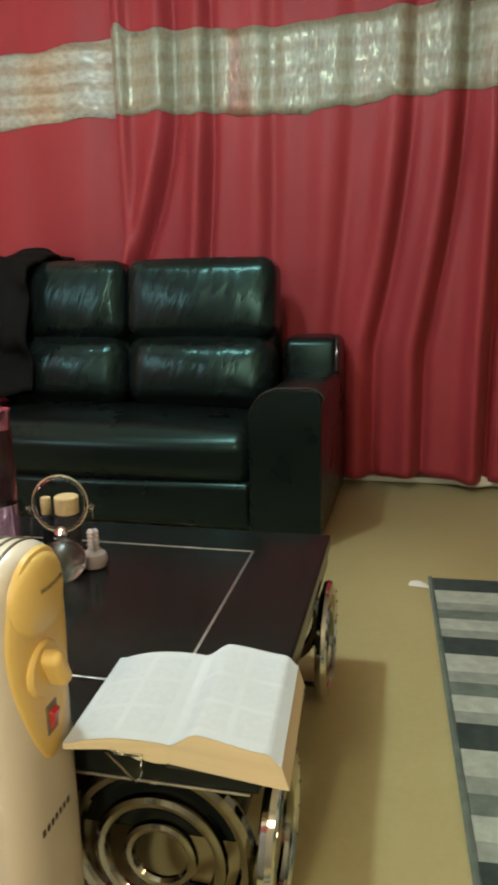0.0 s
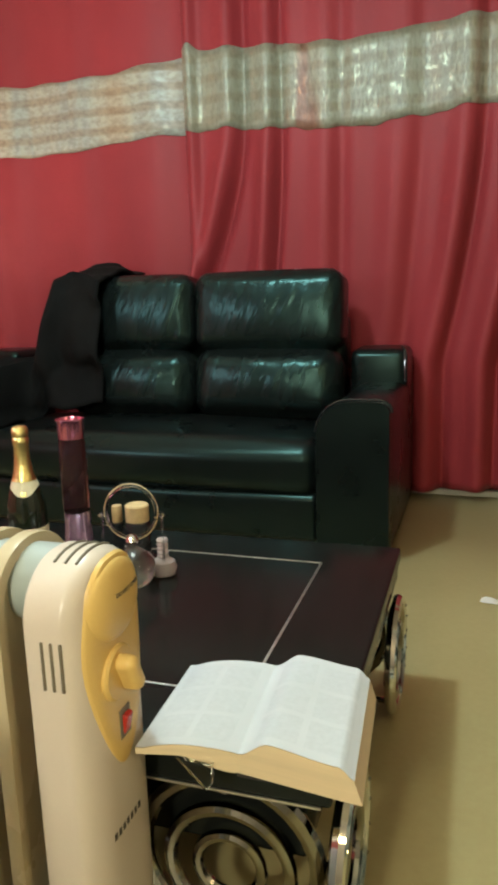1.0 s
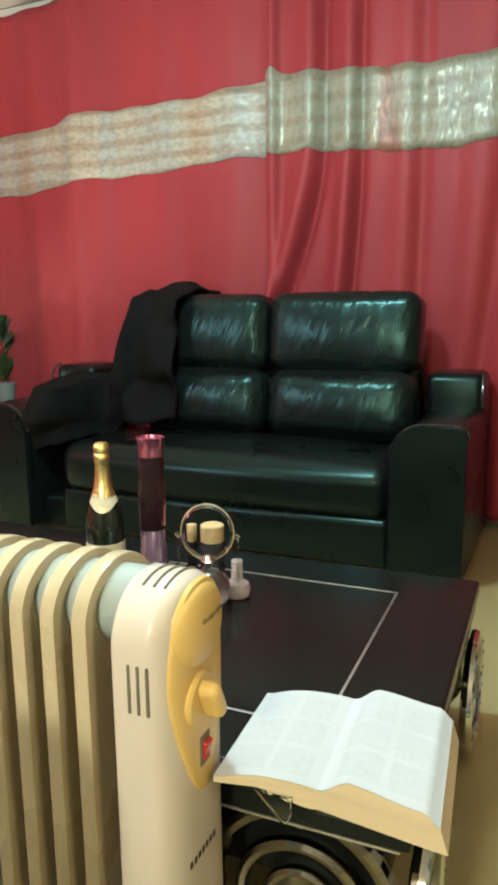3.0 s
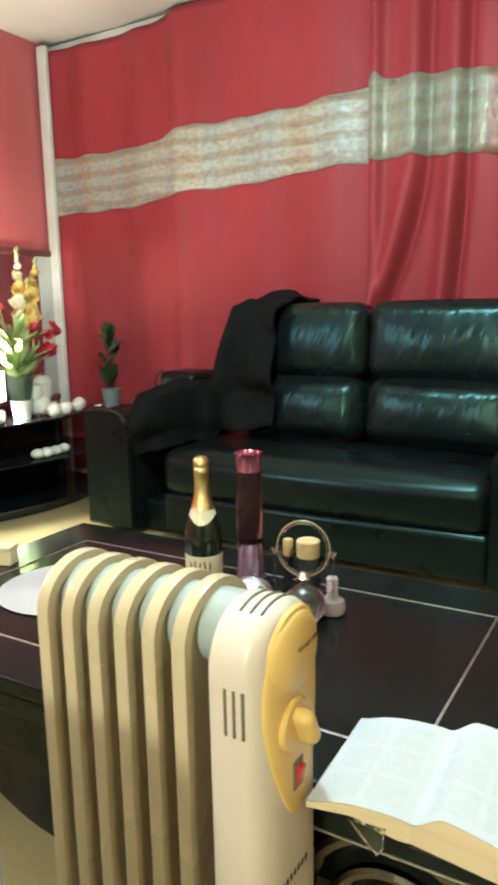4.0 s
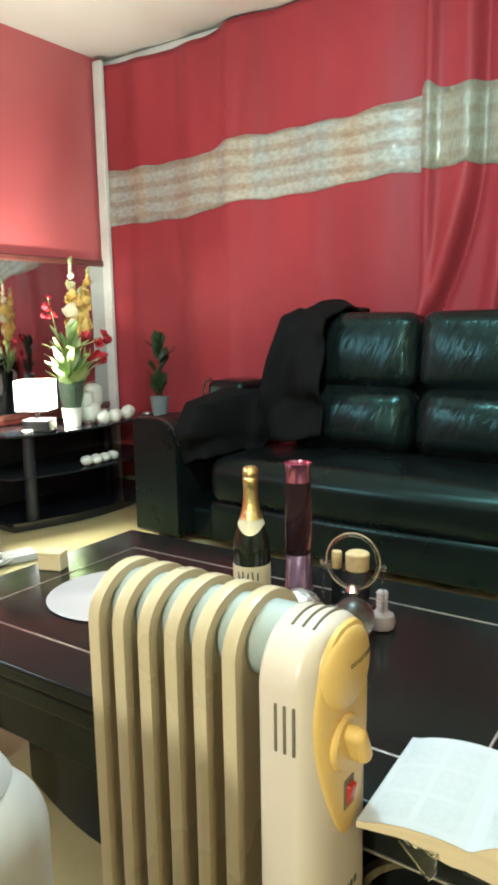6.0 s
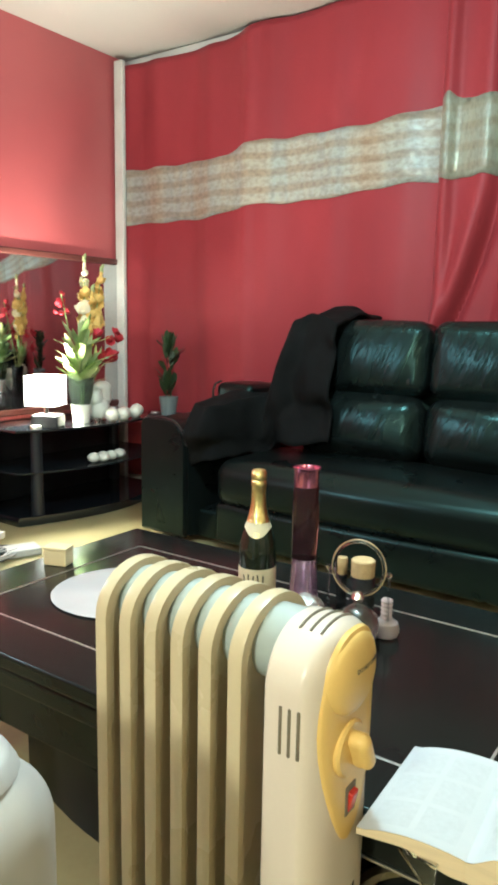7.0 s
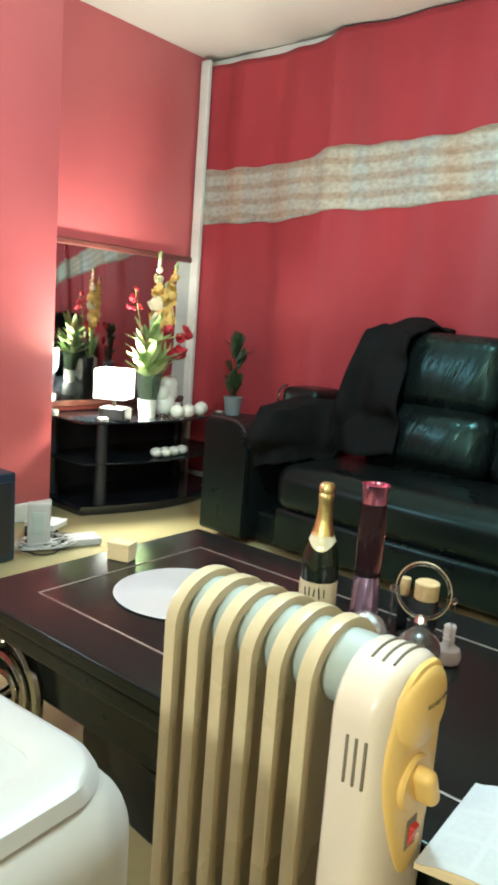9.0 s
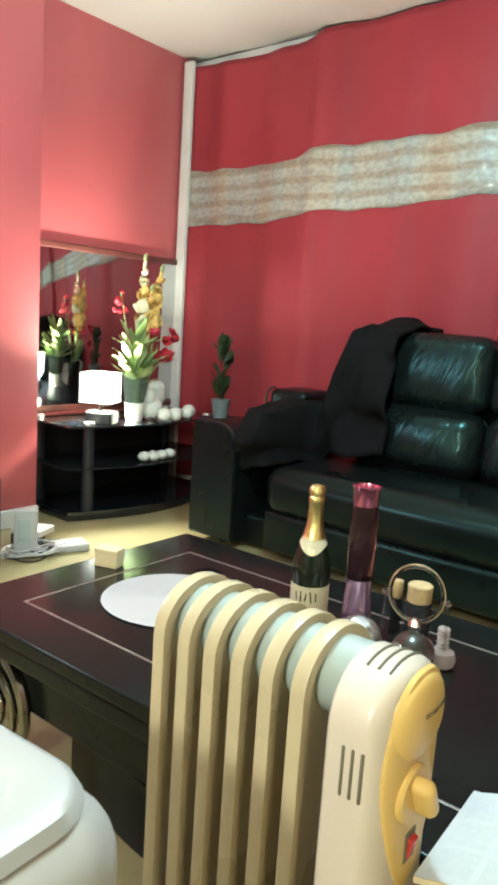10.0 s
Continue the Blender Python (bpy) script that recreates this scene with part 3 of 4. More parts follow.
# ---- open book ----
def open_book():
    b = thing("open_book", (-0.134, 0.970, TZ), 0, "thick open book with white pages lying on the table edge", "book")

    def place(s, v):
        """Page point; s from -1 at the left edge to 1 at the right, v from the near edge to the far one."""
        half = (0.132 if s < 0 else 0.154, 0.128 if s < 0 else 0.151)
        x = (0.004 + half[0] * s) * (1 - v) + (-0.011 + half[1] * s) * v
        y = (-0.107 - 0.028 * abs(s) + 0.010 * max(0, s)) * (1 - v) + (0.121 - 0.040 * max(0, -s) - 0.010 * max(0, s) ** 3) * v
        return x, y

    def height(s):
        if s < 0:
            return 0.030 + 0.009 * math.sin(math.pi * min(1, -s * 1.1)) ** 0.8 + 0.004 * ease(-s, 0.2, 0.9)
        return 0.030 + 0.024 * ease(s, 0.0, 0.28) - 0.006 * ease(s, 0.3, 0.8) - 0.014 * ease(s, 0.88, 1.0)

    def under(s):
        return 0.003 + (0.022 * ease(-s, 0.05, 0.6) if s < 0 else 0)

    n = 24
    for side in (-1, 1):
        body = Mesh()
        for v in (0, 1):
            for i in range(n + 1):
                s = side * i / n
                x, y = place(s, v)
                body.v.append((x, y, height(s)))
                body.v.append((x + (0.010 if s == 1 else 0), y, under(s)))
        row = 2 * (n + 1)
        for i in range(n):
            a, c = 2 * i, 2 * i + 2
            body.f += [(a, c, c + 1, a + 1), (row + a, row + a + 1, row + c + 1, row + c), (a + 1, c + 1, row + c + 1, row + a + 1)]
        body.f += [(0, 1, row + 1, row), (2 * n, row + 2 * n, row + 2 * n + 1, 2 * n + 1)]
        pages = part("page_block", body, PAGEEDGE, b, "cream page edges")
        part("page", sheet(n, 10, lambda u, v: (*place(side * u, v), height(side * u) + 0.0006)), PAGE, pages, "white printed page")
        for c0, c1 in ((0.12, 0.50), (0.56, 0.93)):
            for r0, r1 in ((0.07, 0.32), (0.36, 0.62), (0.66, 0.92)):
                part("text_block", sheet(10, 6, lambda u, v: (*place(side * (c0 + (c1 - c0) * u), r0 + (r1 - r0) * v), height(side * (c0 + (c1 - c0) * u)) + 0.0009)), PAGETEXT, pages)
    part("cover", rbox(0.150, 0.215, 0.0025, 0.001, 1, at=(0.078, -0.004, 0.0014)), COVER, b)
    tag = slab([(-0.026, 0.018), (0.026, 0.016), (0.024, -0.012), (0.016, -0.024)], -0.004, 0.004, "y", 0.002)
    part("plastic_tag", Mesh().add(tag, pose(-0.052, -0.118, 0.002)), CLEAR, b, "clear plastic tag under the pages")
    return b


open_book()

# ---- oil radiator ----
def oil_radiator():
    X, Y = -0.453, 0.828
    r = thing("oil_radiator", (X, Y, 0), 0, "cream oil-filled radiator with six fins and a yellow control panel", "heater")
    TOP, D = 0.680, 0.082

    def arch(d, lo, hi, n=16):
        # upright outline in y and z, round above and below
        rise = d * 0.86
        pts = [(d * math.cos(math.pi * k / n), hi - rise + rise * math.sin(math.pi * k / n)) for k in range(n + 1)]
        return pts + [(-d * math.cos(math.pi * k / n), lo + 0.05 - 0.05 * math.sin(math.pi * k / n)) for k in range(n + 1)]

    fx0, pitch, thick = -0.1785, 0.0474, 0.0205
    for k in range(6):
        x = fx0 + pitch * k
        f = part("fin", slab(arch(D - 0.004, 0.080, TOP - 0.004), x - 0.004, x + 0.004, "x"), CREAM, r, "cream enamelled fin")
        outer, inner = arch(D, 0.075, TOP), arch(D - 0.016, 0.090, TOP - 0.016)
        rim, n = Mesh(), len(outer)
        for level, ring in ((-0.5, inner), (-0.5, [(0.05 * a[0] + 0.95 * b[0], 0.05 * a[1] + 0.95 * b[1]) for a, b in zip(inner, outer)]), (-0.32, outer), (0.32, outer),
                            (0.5, [(0.05 * a[0] + 0.95 * b[0], 0.05 * a[1] + 0.95 * b[1]) for a, b in zip(inner, outer)]), (0.5, inner)):
            rim.v += [(x + thick * level, p[0], p[1]) for p in ring]
        for i in range(6):
            j = (i + 1) % 6
            rim.f += [(i * n + q, i * n + (q + 1) % n, j * n + (q + 1) % n, j * n + q) for q in range(n)]
        part("folded_rim", rim, CREAM, f)
    for z in (0.618, 0.130):
        part("oil_tube", tube([(fx0, 0, z), (0.13, 0, z)], 0.050, 24), TUBE, r)
    # control housing with a rounded end
    hx0, xs, L, R = 0.1025, 0.152, 0.028, 0.060

    def end_x(y):
        q = max(0.0, abs(y) - (D + 0.003 - R)) / R
        return xs + L * math.sqrt(max(0.0, 1 - q * q))

    shape = arch(D + 0.003, 0.07, TOP - 0.012, 22)
    n = len(shape)
    body = Mesh()
    rings = [(hx0, 0.006), (hx0 + 0.005, 0.0)] + [(xs + L * math.sin(radians(q)), R * (1 - math.cos(radians(q)))) for q in range(0, 91, 10)]
    for x, inset in rings:
        for y, z in shape:
            body.v.append((x, y * (1 - inset / (D + 0.003)), 0.40 + (z - 0.40) * (1 - 0.45 * inset / 0.33)))
    for i in range(len(rings) - 1):
        body.f += [(i * n + q, i * n + (q + 1) % n, (i + 1) * n + (q + 1) % n, (i + 1) * n + q) for q in range(n)]
    body.f += [tuple(reversed(range(n))), tuple((len(rings) - 1) * n + q for q in range(n))]
    house = part("control_housing", body, SHELL, r, "off-white plastic control housing")
    for k in range(3):
        part("slot", rbox(0.0042, 0.004, 0.062, 0.0015, 1, mid=1, at=(hx0 + 0.027 + 0.0125 * k, -D - 0.0028, 0.550)), SLOT, house)
        pts = [(hx0 + 0.022 + 0.015 * k, (D + 0.0034) * math.cos(t), TOP - 0.0118 - 0.86 * (D + 0.003) + 0.862 * (D + 0.003) * math.sin(t)) for t in [radians(62 + 9 * q) for q in range(7)]]
        part("slot", tube(pts, 0.0020, 6), SLOT, house)
    # yellow panel: long teardrop that follows the round end
    panel, M = Mesh(), 44
    steps = [1.0, 0.985, 0.95, 0.8, 0.6, 0.4, 0.2, 0.02]
    for i, s in enumerate(steps):
        for k in range(M):
            a = 2 * math.pi * k / M
            up = math.sin(a) > 0
            w = 0.070 if up else 0.070 * (1 - 0.30 * abs(math.sin(a)) ** 1.5)
            y, z = s * w * math.copysign(abs(math.cos(a)) ** (0.7 if up else 1.0), math.cos(a)), 0.545 + s * (0.118 if up else 0.168) * math.sin(a)
            panel.v.append((end_x(y) + (-0.004, 0.002, 0.004, 0.0045, 0.0045, 0.0045, 0.0045, 0.0045)[i], y, z))
    panel.f = [(i * M + k, i * M + (k + 1) % M, (i + 1) * M + (k + 1) % M, (i + 1) * M + k) for i in range(len(steps) - 1) for k in range(M)]
    panel.f.append(tuple((len(steps) - 1) * M + k for k in range(M)))
    p = part("control_panel", panel, YELLOW, house, "yellow teardrop control panel")
    hx1 = xs + L
    hood = Mesh()
    for k in range(9):
        t = math.pi / 2 * k / 8
        for q in range(28):
            e = 2 * math.pi * q / 28
            y = -0.002 + 0.060 * math.cos(t) * math.cos(e)
            hood.v.append((end_x(y) + 0.002 + 0.015 * math.sin(t), y, 0.606 + 0.052 * math.cos(t) * math.sin(e)))
    hood.f = [(k * 28 + q, k * 28 + (q + 1) % 28, (k + 1) * 28 + (q + 1) % 28, (k + 1) * 28 + q) for k in range(8) for q in range(28)]
    part("hood", hood, YELLOW, p)
    knob = lathe([(0.036, -0.008), (0.036, 0.002), (0.0362, 0.004), (0.033, 0.007), (0.012, 0.008)], 32)
    dial = part("dial", Mesh().add(knob, pose(hx1 + 0.003, -0.012, 0.512, 0, 90, 0)), YELLOW, p)
    part("dial_grip", Mesh().add(rbox(0.032, 0.024, 0.056, 0.0115, 5), pose(hx1 + 0.019, -0.008, 0.512, 25)), YELLOW, dial)
    part("switch_bezel", rbox(0.006, 0.028, 0.042, 0.003, 2, at=(hx1 + 0.003, -0.002, 0.438)), SLOT, p)
    part("switch", Mesh().add(rbox(0.010, 0.018, 0.028, 0.003, 2), pose(hx1 + 0.005, -0.001, 0.436, 0, 12, 0)), REDSW, p, "red rocker switch")
    # printed mark as plain bars
    for k in range(7):
        y = -0.036 + 0.0105 * k
        part("mark_bar", rbox(0.0012, 0.0070, 0.010, 0.0004, 1, mid=1, at=(end_x(y) - 0.0002, y, 0.292)), INK, house)
    # feet with castors
    for x in (-0.13, 0.11):
        foot = part("foot_bar", rbox(0.03, 0.18, 0.018, 0.005, 2, at=(x, -0.005, 0.066)), SHELL, r)
        for y in (-0.08, 0.062):
            wheel = lathe([(0.006, -0.012), (0.026, -0.010), (0.028, -0.006), (0.028, 0.006), (0.026, 0.010), (0.006, 0.012)], 18)
            part("castor", Mesh().add(wheel, pose(x, y, 0.029, 0, 90, 0)), BLACKP, foot)
            part("castor_fork", rbox(0.032, 0.012, 0.034, 0.004, 2, at=(x, y, 0.047)), BLACKP, foot)
    # warning words on the hood
    font = bpy.data.curves.new("warning_text", "FONT")
    font.body, font.size, font.extrude = "DO NOT COVER", 0.0078, 0.0003
    font.align_x = "CENTER"
    words = new("warning_text", font)
    mesh = bpy.data.meshes.new_from_object(words.evaluated_get(bpy.context.evaluated_depsgraph_get()))
    bpy.data.objects.remove(words)
    for v in mesh.vertices:
        y = v.co.x + 0.006
        v.co = (hx1 + 0.0192 - 3.2 * (y + 0.004) ** 2 - 1.9 * (v.co.y + 0.010) ** 2 + v.co.z, y, v.co.y + 0.616)
    mesh.materials.append(INK)
    w = new("warning_text", mesh)
    w.parent = p
    return r


oil_radiator()


# ---- white appliance ----
def white_appliance():
    w = thing("air_cooler", (-0.552, 0.302, 0), 4, "white plastic portable appliance with a moulded top and a round knob", "appliance")
    part("body", rbox(0.46, 0.26, 0.652, 0.060, 5, (0.004, 0.004, 0.006), 6, at=(0, 0, 0.3435)), WHITEP, w)
    lid = part("raised_top", rbox(0.385, 0.20, 0.03, 0.014, 4, (0, 0, 0.002), 5, at=(0.0, 0.0, 0.6515)), WHITEP, w, "moulded white top")
    def oblong(w, d, r, n=8):
        pts = []
        for cx, cy, a0 in ((w / 2 - r, d / 2 - r, 0), (r - w / 2, d / 2 - r, 90), (r - w / 2, r - d / 2, 180), (w / 2 - r, r - d / 2, 270)):
            pts += [(cx + r * math.cos(radians(a0 + 90 * k / n)), cy + r * math.sin(radians(a0 + 90 * k / n))) for k in range(n + 1)]
        return pts

    rim, loops = Mesh(), ((0.418, 0.226, 0.060, 0.660), (0.408, 0.214, 0.058, 0.672), (0.392, 0.200, 0.052, 0.6755), (0.318, 0.136, 0.030, 0.6755), (0.308, 0.126, 0.026, 0.6735), (0.296, 0.114, 0.020, 0.662))
    for a, b, r, z in loops:
        rim.v += [(x, y, z) for x, y in oblong(a, b, r)]
    n = len(rim.v) // len(loops)
    for i in range(len(loops)):
        j = (i + 1) % len(loops)
        rim.f += [(i * n + k, i * n + (k + 1) % n, j * n + (k + 1) % n, j * n + k) for k in range(n)]
    part("rim_band", rim, WHITEP, lid, "raised smooth white border")
    part("knob", lathe([(0.044, 0), (0.044, 0.010), (0.041, 0.014), (0.02, 0.015)], 32, (0.085, 0.012, 0.6660)), WHITEP, w, "round white knob")
    for x in (-0.14, 0.14):
        part("foot", rbox(0.05, 0.2, 0.02, 0.006, 2, at=(x, 0, 0.01)), BLACKP, w)
    return w


white_appliance()


# ---- things on the table ----
def wine_bottle():
    b = thing("sparkling_wine_bottle", (-0.838, 1.442, TZ), 20, "dark green sparkling wine bottle with gold foil neck", "bottle")
    part("glass_body", lathe([(0.034, 0), (0.0435, 0.004), (0.0445, 0.02), (0.0445, 0.130), (0.0425, 0.155), (0.036, 0.182), (0.027, 0.208), (0.0205, 0.228), (0.018, 0.245)], 40), GREENGLASS, b)
    part("foil", lathe([(0.0278, 0.208), (0.0222, 0.226), (0.0180, 0.253), (0.0165, 0.287), (0.0182, 0.291), (0.0186, 0.303), (0.0166, 0.307), (0.0184, 0.314), (0.0184, 0.325), (0.0145, 0.331), (0.005, 0.333)], 28), GOLD, b, "crinkled gold foil")

    def neck_point(u, v):
        a = 2 * math.pi * u - math.pi / 2
        dip = max(0.0, -math.sin(a - 0.15)) ** 3
        z = 0.194 - 0.020 * dip + (0.019 + 0.018 * dip) * v
        r = 0.0372 - 0.0105 * (z - 0.178) / 0.030 + 0.0006
        return r * math.cos(a), r * math.sin(a), z

    neck = part("neck_label", sheet(40, 6, neck_point), LABEL, b, "cream pointed neck label")
    seal = sheet(4, 4, lambda u, v: (0.006 + (u - 0.5) * 0.012, -0.0392 + 0.0035 * v, 0.177 + 0.010 * v))
    part("seal", seal, GOLD, neck)
    lab = part("front_label", lathe([(0.0448, 0.030), (0.0450, 0.032), (0.0450, 0.098), (0.0448, 0.100)], 36), LABEL, b, "cream paper label with dark lettering marks")
    for k in range(5):
        a = radians(-118 + 15 * k)
        bar = rbox(0.0035, 0.0012, 0.020 + 0.006 * (k % 2), 0.0004, 1, mid=1)
        part("lettering_bar", Mesh().add(bar, pose(0.0453 * math.cos(a), 0.0453 * math.sin(a), 0.076, 0, 8 * (k % 3 - 1), math.degrees(a) + 90)), INK, lab)
    return b


def tall_vase():
    v = thing("tall_vase", (-0.738, 1.492, TZ), 0, "tall slim purple glass vase with a metallic pink rim", "vase")
    part("lower_glass", lathe([(0.026, 0), (0.036, 0.003), (0.037, 0.01), (0.034, 0.05), (0.031, 0.09), (0.030, 0.125)], 36), PURPLE, v, "clear purple glass foot")
    part("upper_glass", lathe([(0.030, 0.125), (0.0305, 0.16), (0.0315, 0.22), (0.0310, 0.265), (0.0295, 0.298)], 36), DARKVASE, v, "dark wine-coloured glass")
    part("rim", lathe([(0.0295, 0.298), (0.0300, 0.335), (0.0330, 0.342), (0.0300, 0.3425), (0.0270, 0.330), (0.0270, 0.30)], 36), PINKMETAL, v, "metallic pink rim")
    return v


def glass_basket():
    b = thing("glass_basket_ornament", (-0.566, 1.432, TZ), 14, "clear glass basket ornament with a hooped handle", "ornament")
    ball = [(0.004, 0.0)] + [(0.038 * math.sin(math.pi * k / 16), 0.038 - 0.038 * math.cos(math.pi * k / 16)) for k in range(1, 16)] + [(0.004, 0.076)]
    part("glass_bowl", lathe([(p * 1.2, q * 1.2) for p, q in ball], 28, (0.014, -0.055, 0)), CRYSTAL, b)
    part("glass_tray", lathe([(0.055, 0), (0.062, 0.004), (0.066, 0.03), (0.062, 0.03), (0.056, 0.008), (0.01, 0.006)], 36, (0, 0.02, 0)), CLEAR, b)
    hoop = [(0.056 * math.cos(a), 0, 0.152 + 0.060 * math.sin(a)) for a in [2 * math.pi * k / 40 for k in range(40)]]
    part("handle", tube(hoop, 0.0048, 8, True), SHINY, b, "hooped clear glass handle")
    for x in (-0.066, 0.066):
        part("post", tube([(x, 0, 0.02), (x, 0, 0.142)], 0.003, 8), SHINY, b)
        part("bead", lathe([(0.001, -0.007), (0.006, -0.004), (0.007, 0), (0.006, 0.004), (0.001, 0.007)], 12, (x, 0, 0.145)), CLEAR, b)
    part("silver_ball", lathe([(0.002, -0.014), (0.010, -0.010), (0.014, 0), (0.010, 0.010), (0.002, 0.014)], 20, (0.010, -0.048, 0.104)), CHROME, b)
    return b


def cork_jar(x, y, turn, h, w):
    j = thing("cork_jar", (x, y, TZ), turn, "small glass jar with a tall cork stopper", "jar", "cork jars")
    part("jar", lathe([(w * 0.9, 0), (w, 0.003), (w, h), (w * 0.85, h + 0.006), (w * 0.76, h + 0.006)], 24), SMOKE, j)
    part("stopper", lathe([(w * 0.8, h), (w * 0.93, h + 0.004), (w * 0.96, h + 0.040), (w * 0.86, h + 0.043)], 24), CORK, j, "pale cork stopper")
    return j


def ribbed_bottle():
    r = thing("ribbed_glass_ornament", (-0.510, 1.462, TZ), 0, "small frosted pink glass ornament with ribbed neck", "ornament")
    prof = [(0.012, 0), (0.026, 0.004), (0.031, 0.018), (0.026, 0.034), (0.012, 0.042)]
    part("base", lathe(prof, 9), FROST, r)
    neck = [(0.010, 0.042)]
    for k in range(5):
        neck += [(0.0135, 0.046 + 0.009 * k), (0.0105, 0.0505 + 0.009 * k)]
    part("ribbed_neck", lathe(neck, 20), FROST, r)
    return r


wine_bottle()
tall_vase()
glass_basket()
cork_jar(-0.602, 1.528, 10, 0.096, 0.029)
cork_jar(-0.664, 1.545, -15, 0.084, 0.013)
ribbed_bottle()
ball = [(0.004, 0.0)] + [(0.050 * math.sin(math.pi * k / 16), 0.050 - 0.050 * math.cos(math.pi * k / 16)) for k in range(1, 16)] + [(0.004, 0.100)]
CRACKLE = mat("crackled silver glass", (0.75, 0.74, 0.70), 0.22, metal=0.9, vary=0.6, scale=70, bump=1.0, grain=110, depth=0.008)
single("crackle_ball", lathe(ball, 28), CRACKLE, "crackled silvered glass ball", "ornament", at=(-0.648, 1.347, TZ))


def placemat():
    p = thing("placemat", (-1.145, 1.300, TZ + 0.0022), 0, "round pale grey woven placemat on the table", "placemat")
    part("disc", lathe([(0.172, 0), (0.175, 0.0015), (0.172, 0.003)], 64), MAT, p)
    for k in range(24):
        r = 0.010 + 0.0068 * k
        ring = [(r * math.cos(a), r * math.sin(a), 0.003) for a in [2 * math.pi * q / 40 for q in range(40)]]
        part("braid", tube(ring, 0.0011, 5, True), MAT, p)
    return p


placemat()
cup = thing("cup", (-1.085, 1.36, TZ + 0.0068), 0, "dark glazed cup standing on the placemat", "cup")
part("bowl", lathe([(0.022, 0), (0.030, 0.004), (0.037, 0.045), (0.038, 0.065), (0.035, 0.065), (0.033, 0.045), (0.02, 0.01)], 28), BLACKGLASS, cup)
part("handle", tube([(0.036, 0, 0.055), (0.056, 0, 0.052), (0.058, 0, 0.03), (0.037, 0, 0.02)], 0.004, 8), BLACKGLASS, cup)

# ---- striped rug ----
RX0, RX1, RY1, RY0 = 0.222, 1.34, 2.372, 0.15


def rug():
    r = thing("striped_rug", (RX0, RY1, 0), 2.9, "flat woven rug striped in charcoal, grey and pale grey", "rug")
    part("backing", rbox(RX1 - RX0, RY1 - RY0, 0.006, 0.002, 1, at=((RX1 - RX0) / 2, -(RY1 - RY0) / 2, 0.003)), RUGMID, r)
    y = 0.012
    k = 0
    order = [(RUGDARK, 0.092), (RUGLIGHT, 0.085), (RUGGREY, 0.050), (RUGMID, 0.058), (RUGLIGHT, 0.065), (RUGGREY, 0.045)]
    while y < RY1 - RY0 - 0.09:
        m, w = order[k % len(order)]
        part("stripe", rbox(RX1 - RX0 - 0.02, w, 0.004, 0.0018, 1, mid=6, at=((RX1 - RX0) / 2 + 0.004, -(y + w / 2), 0.0075)), m, r)
        y += w
        k += 1
    part("edge_binding", tube([(0.006, -0.005, 0.006), (0.006, -(RY1 - RY0) + 0.005, 0.006)], 0.007, 6), RUGMID, r)
    return r


rug()
single("paper_scrap", sheet(6, 4, lambda u, v: ((u - 0.5) * 0.075, (v - 0.5) * 0.035, 0.003 + 0.006 * math.sin(5 * u) * v)), PAPER,
       "small torn scrap of white paper on the floor", "paper", at=(0.200, 2.312, 0), turn=-8)


def plastic_bag():
    """Crumpled pale bag that shows under the hem of the curtain."""
    def point(u, v):
        a, b = 2 * math.pi * u, math.pi * v
        k = 1 + 0.30 * noise.noise(Vector((3 * math.cos(a), 3 * math.sin(a), 4 * v)))
        return 0.085 * k * math.sin(b) * math.cos(a), 0.026 * k * math.sin(b) * math.sin(a), 0.030 - 0.028 * math.cos(b) * k
    single("plastic_bag", sheet(28, 12, point), PAPER, "crumpled pale plastic bag under the curtain hem", "bag", at=(0.44, 3.462, 0.004))


plastic_bag()

# ---- corner stand ----
SZ = 0.488


def bow(x0, x1, y0, y1, belly, n=18):
    """Outline with a straight back at x0 and a bowed front at x1."""
    pts = [(x0, y0)]
    for k in range(n + 1):
        u = k / n
        pts.append((x1 + belly * math.sin(math.pi * u), y0 + (y1 - y0) * u))
    pts.append((x0, y1))
    return pts


def glass_stand():
    s = thing("glass_television_stand", (-3.25, 2.79, 0), 0, "black glass corner stand with bowed shelves and posts", "stand")
    for nm, z, t in (("top_shelf", SZ - 0.010, 0.010), ("middle_shelf", 0.266, 0.008), ("bottom_shelf", 0.004, 0.045)):
        part(nm, slab(bow(0, 0.40, -0.52, 0.55, 0.13), z, z + t, "z", 0.002), BLACKGLASS if nm != "middle_shelf" else SMOKE, s, "bowed black glass shelf")
    part("back_panel", rbox(0.03, 1.05, 0.40, 0.006, 2, at=(0.02, 0.01, 0.25)), BLACKP, s)
    for x, y in ((0.40, -0.40), (0.43, 0.45), (0.06, -0.46), (0.06, 0.47)):
        post = part("post", lathe([(0.032, 0), (0.034, 0.004), (0.030, 0.25), (0.028, SZ - 0.011)], 20, (x, y, 0)), BLACKP, s)
        part("cap", lathe([(0.029, SZ + 0.0005), (0.029, SZ + 0.014), (0.026, SZ + 0.018)], 20, (x, y, 0)), SILVER, post, "brushed silver cap")
    return s


glass_stand()


